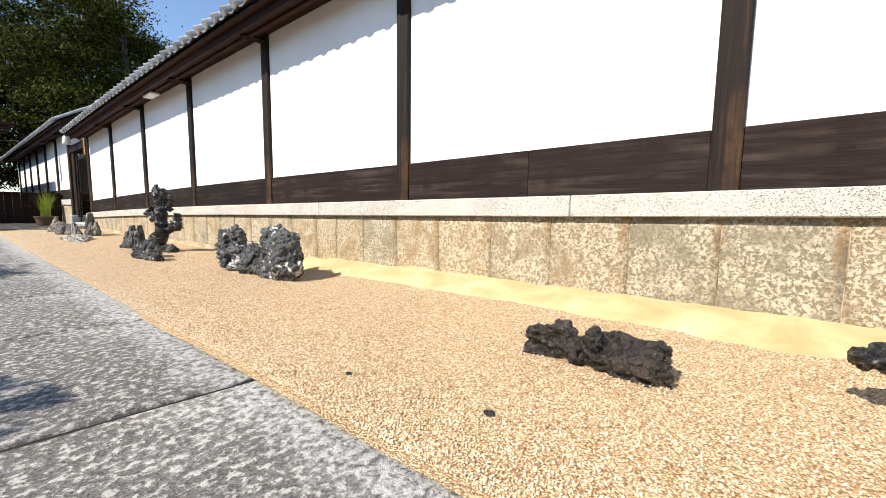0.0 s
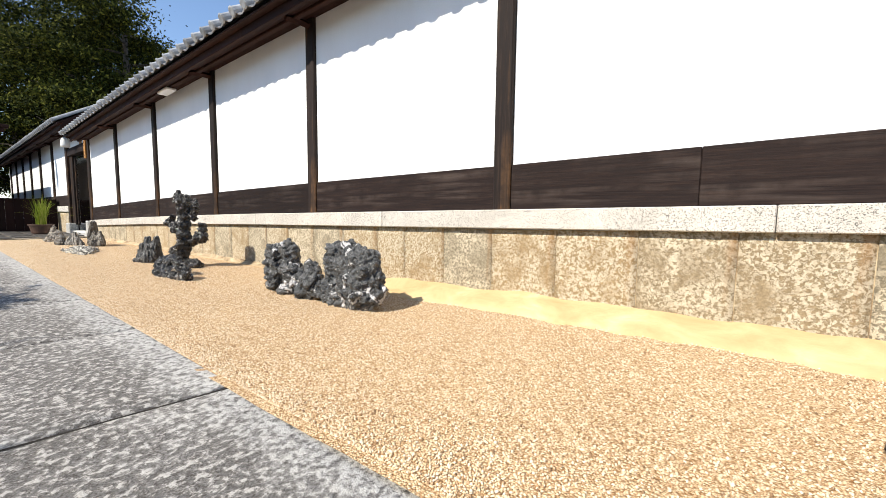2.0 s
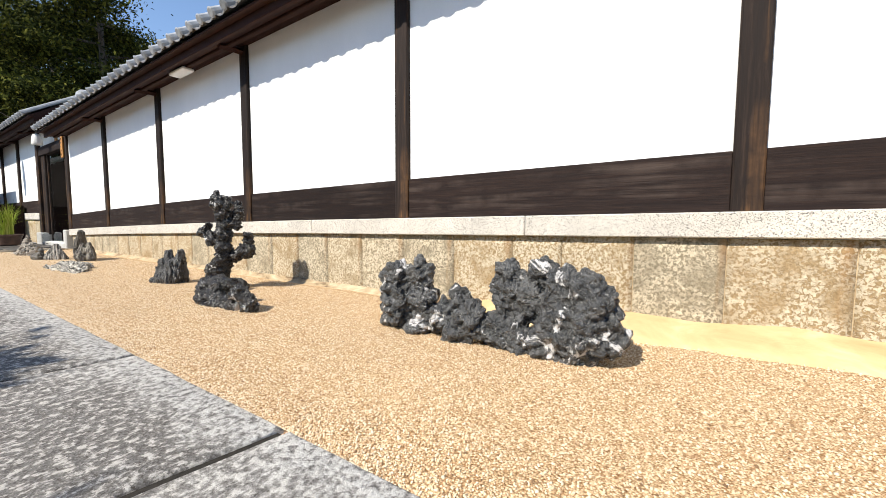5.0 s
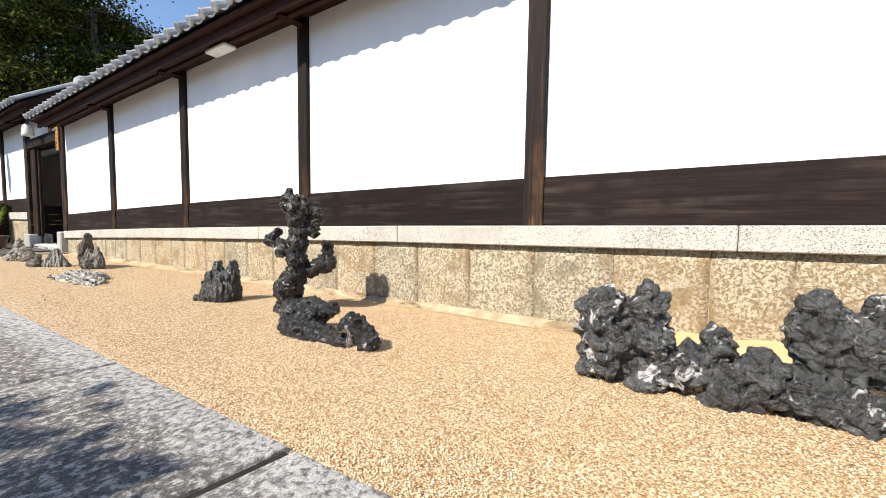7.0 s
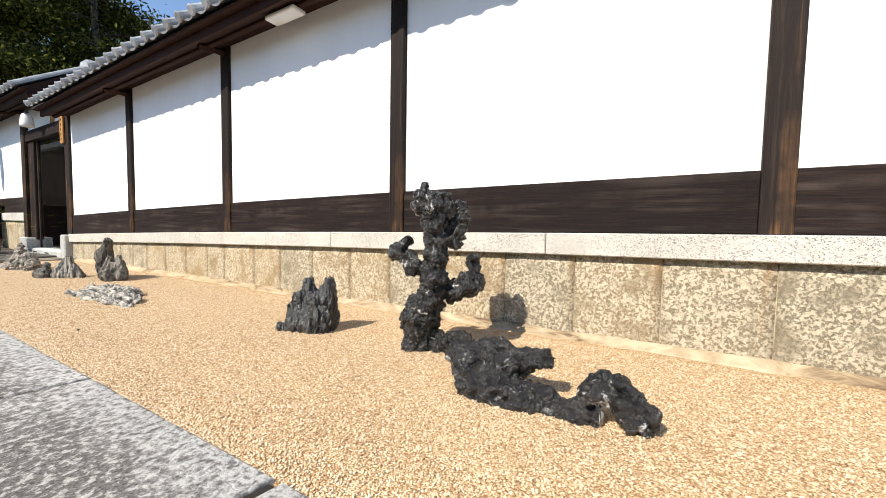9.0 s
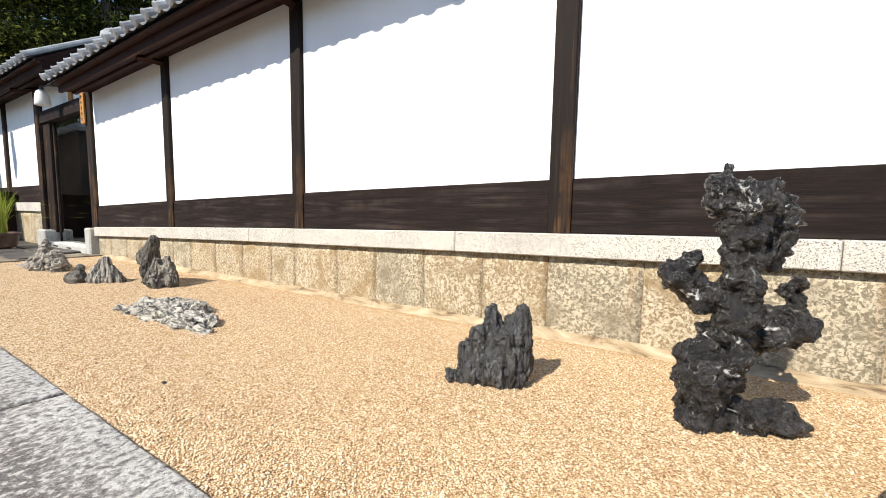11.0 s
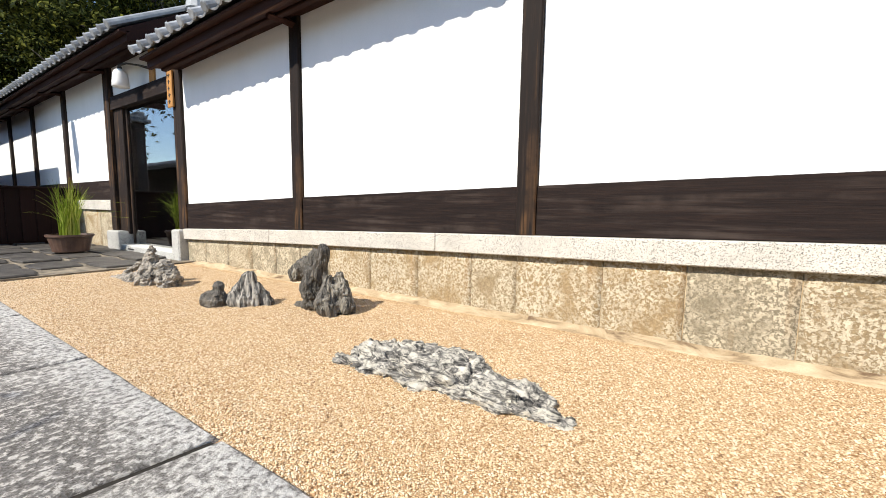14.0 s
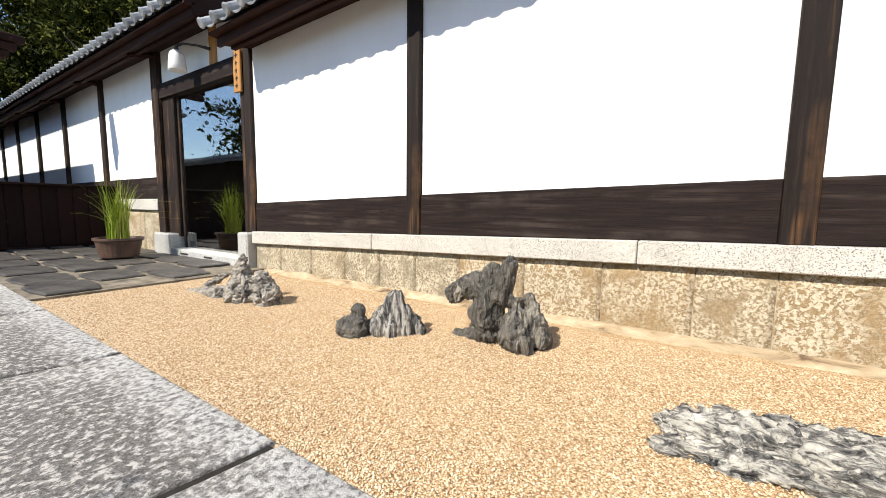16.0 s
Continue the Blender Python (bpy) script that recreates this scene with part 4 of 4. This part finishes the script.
# ---- flagstones before the gate ----
flags = part("flagstone_bed", box(-27.0, -19.2, 0.95, 3.62, -0.2, -0.005, 0), JOINT)
tagged(flags, "mortar bed of the flagstone paving before the gate", "paving", kind="structure")
rng = random.Random(12)
for i in range(8):
    for j in range(4):
        x0 = -26.9 + i * 0.96 + (0.3 if j % 2 else 0.0) + rng.uniform(-0.1, 0.1)
        y0 = 1.02 + j * 0.63
        cx, cy = x0 + 0.46, y0 + 0.3
        if cx > -19.55:
            continue
        bm = bmesh.new()
        ring = []
        for k in range(9):
            a = 2 * math.pi * k / 9
            sq = 1.0 / max(abs(math.cos(a)), abs(math.sin(a))) ** 0.9
            ring.append((cx + math.cos(a) * 0.455 * sq * rng.uniform(0.94, 1.03), cy + math.sin(a) * 0.3 * sq * rng.uniform(0.94, 1.03)))
        h = rng.uniform(0.015, 0.04)
        low = [bm.verts.new((px, py, -0.06)) for px, py in ring]
        mid = [bm.verts.new((px, py, h - 0.012)) for px, py in ring]
        top = [bm.verts.new((cx + (px - cx) * 0.95, cy + (py - cy) * 0.94, h)) for px, py in ring]
        for a, b in ((low, mid), (mid, top)):
            for k in range(9):
                bm.faces.new((a[k], a[(k + 1) % 9], b[(k + 1) % 9], b[k]))
        bm.faces.new(top)
        part("flagstone", bm, FLAG, flags, origin=(cx, cy, 0))


# ---- pieces: coping, base stones, path slabs ----
cop = [3.6, -0.875, -4.69, -7.85, -10.545, -13.87, -16.82, -19.45]
for a, b in zip(cop, cop[1:]):
    n = max(2, int((a - b) / 0.6))
    bm = box(b + 0.003, a - 0.003, 3.51, 3.72, SILL - 0.195, SILL - 0.002, 0.009)
    part("coping_stone", sunk(bm), COPING, wall, origin=((a + b) / 2, 3.6, SILL - 0.1))


def rough_block(x0, x1, front, back, z0, z1, nx, nz, amp, seed):
    bm = bmesh.new()
    grid = []
    for i in range(nx + 1):
        col = []
        for k in range(nz + 1):
            x, z = x0 + (x1 - x0) * i / nx, z0 + (z1 - z0) * k / nz
            rim = i in (0, nx) or k in (0, nz)
            y = front + 0.006 if rim else front + amp * (noise.noise((x * 6 + seed, z * 6, seed)) + 0.6 * noise.noise((x * 17, z * 17, seed)))
            col.append(bm.verts.new((x, y, z)))
        grid.append(col)
    for i in range(nx):
        for k in range(nz):
            bm.faces.new((grid[i][k], grid[i + 1][k], grid[i + 1][k + 1], grid[i][k + 1]))
    edge = [grid[i][0] for i in range(nx + 1)] + [grid[nx][k] for k in range(1, nz + 1)] + [grid[i][nz] for i in range(nx - 1, -1, -1)] + [grid[0][k] for k in range(nz - 1, 0, -1)]
    rear = [bm.verts.new((v.co.x, back, v.co.z)) for v in edge]
    for i in range(len(edge)):
        j = (i + 1) % len(edge)
        bm.faces.new((edge[j], edge[i], rear[i], rear[j]))
    return bm


part("joint_backing", sunk(box(-19.45, 3.6, 3.588, 3.66, -0.1, SILL - 0.195, 0)), MORTAR, wall, "ochre mortar joints")
joints = [3.5, 2.9, 2.2, 1.6, 0.92, 0.25, -0.38, -1.07, -1.73, -2.43, -3.12, -3.75, -4.35, -4.84, -5.53, -6.23, -6.93, -7.6, -8.25, -8.91, -9.65, -10.27, -10.94, -11.6, -12.2,
          -12.97, -13.46, -14.14, -14.85, -15.59, -16.18, -16.74, -17.36, -18.05, -18.77, -19.43]
for k, (a, b) in enumerate(zip(joints, joints[1:])):
    bm = sunk(rough_block(b + 0.004, a - 0.004, 3.572, 3.66, -0.02, SILL - 0.197, 9, 8, 0.012, 3.0 * k))
    part("base_stone", bm, BASE_STONE, wall, smooth=True, origin=((a + b) / 2, 3.6, 0.4))
for k, (a, b) in enumerate(((-22.9, -23.75), (-23.76, -24.8), (-24.81, -26.0), (-26.01, -28), (-28.01, -31), (-31.01, -34))):
    part("base_stone", rough_block(b, a, 3.56, 3.7, -0.1, 0.868, 8, 7, 0.012, 200 + k), BASE_STONE, wall_b, smooth=True, origin=((a + b) / 2, 3.6, 0.4))


def slab(x0, x1, y0, y1, seed):
    """A worn granite slab with uneven rounded edges."""
    bm = bmesh.new()
    nx, ny = 14, 9
    grid = []
    for i in range(nx + 1):
        col = []
        for j in range(ny + 1):
            x, y = x0 + (x1 - x0) * i / nx, y0 + (y1 - y0) * j / ny
            rim = i in (0, nx) or j in (0, ny)
            z = -0.012 if rim else 0.004 * noise.noise((x * 3, y * 3, seed))
            if j in (0, ny):
                y += 0.01 * noise.noise((x * 4, seed, 2))
            if i in (0, nx):
                x += 0.006 * noise.noise((y * 5, seed, 4))
            if not rim and i in (1, nx - 1):
                x = (x0 + 0.014) if i == 1 else (x1 - 0.014)
            if not rim and j in (1, ny - 1):
                y = (y0 + 0.014) if j == 1 else (y1 - 0.014)
            col.append(bm.verts.new((x + 0.15 * (y - 0.95), y, z)))
        grid.append(col)
    for i in range(nx):
        for j in range(ny):
            bm.faces.new((grid[i][j], grid[i + 1][j], grid[i + 1][j + 1], grid[i][j + 1]))
    edge = [grid[i][0] for i in range(nx + 1)] + [grid[nx][j] for j in range(1, ny + 1)] + [grid[i][ny] for i in range(nx - 1, -1, -1)] + [grid[0][j] for j in range(ny - 1, 0, -1)]
    low = [bm.verts.new((v.co.x, v.co.y, -0.13)) for v in edge]
    for i in range(len(edge)):
        j = (i + 1) % len(edge)
        bm.faces.new((edge[j], edge[i], low[i], low[j]))
    return bm


path = part("pavement", box(-27.0, 4.0, -2.6, 0.93, -0.2, -0.017, 0), DIRT)
tagged(path, "straight path of large worn grey granite slabs", "pavement", kind="structure")
cuts = [3.6, 1.85, 0.15, -1.49, -3.13, -4.72, -6.35, -8.08, -9.8, -11.52, -13.27, -14.9, -16.66, -18.54, -20.3, -22.0, -23.7, -25.4]
for k, (a, b) in enumerate(zip(cuts, cuts[1:])):
    for j, (y0, y1) in enumerate(((-0.35, 0.955), (-1.45, -0.365), (-2.55, -1.465))):
        part("slab", slab(b + 0.022, a - 0.022, y0, y1, 10.0 * k + j), SLAB, path, smooth=True, origin=((a + b) / 2, (y0 + y1) / 2, 0))
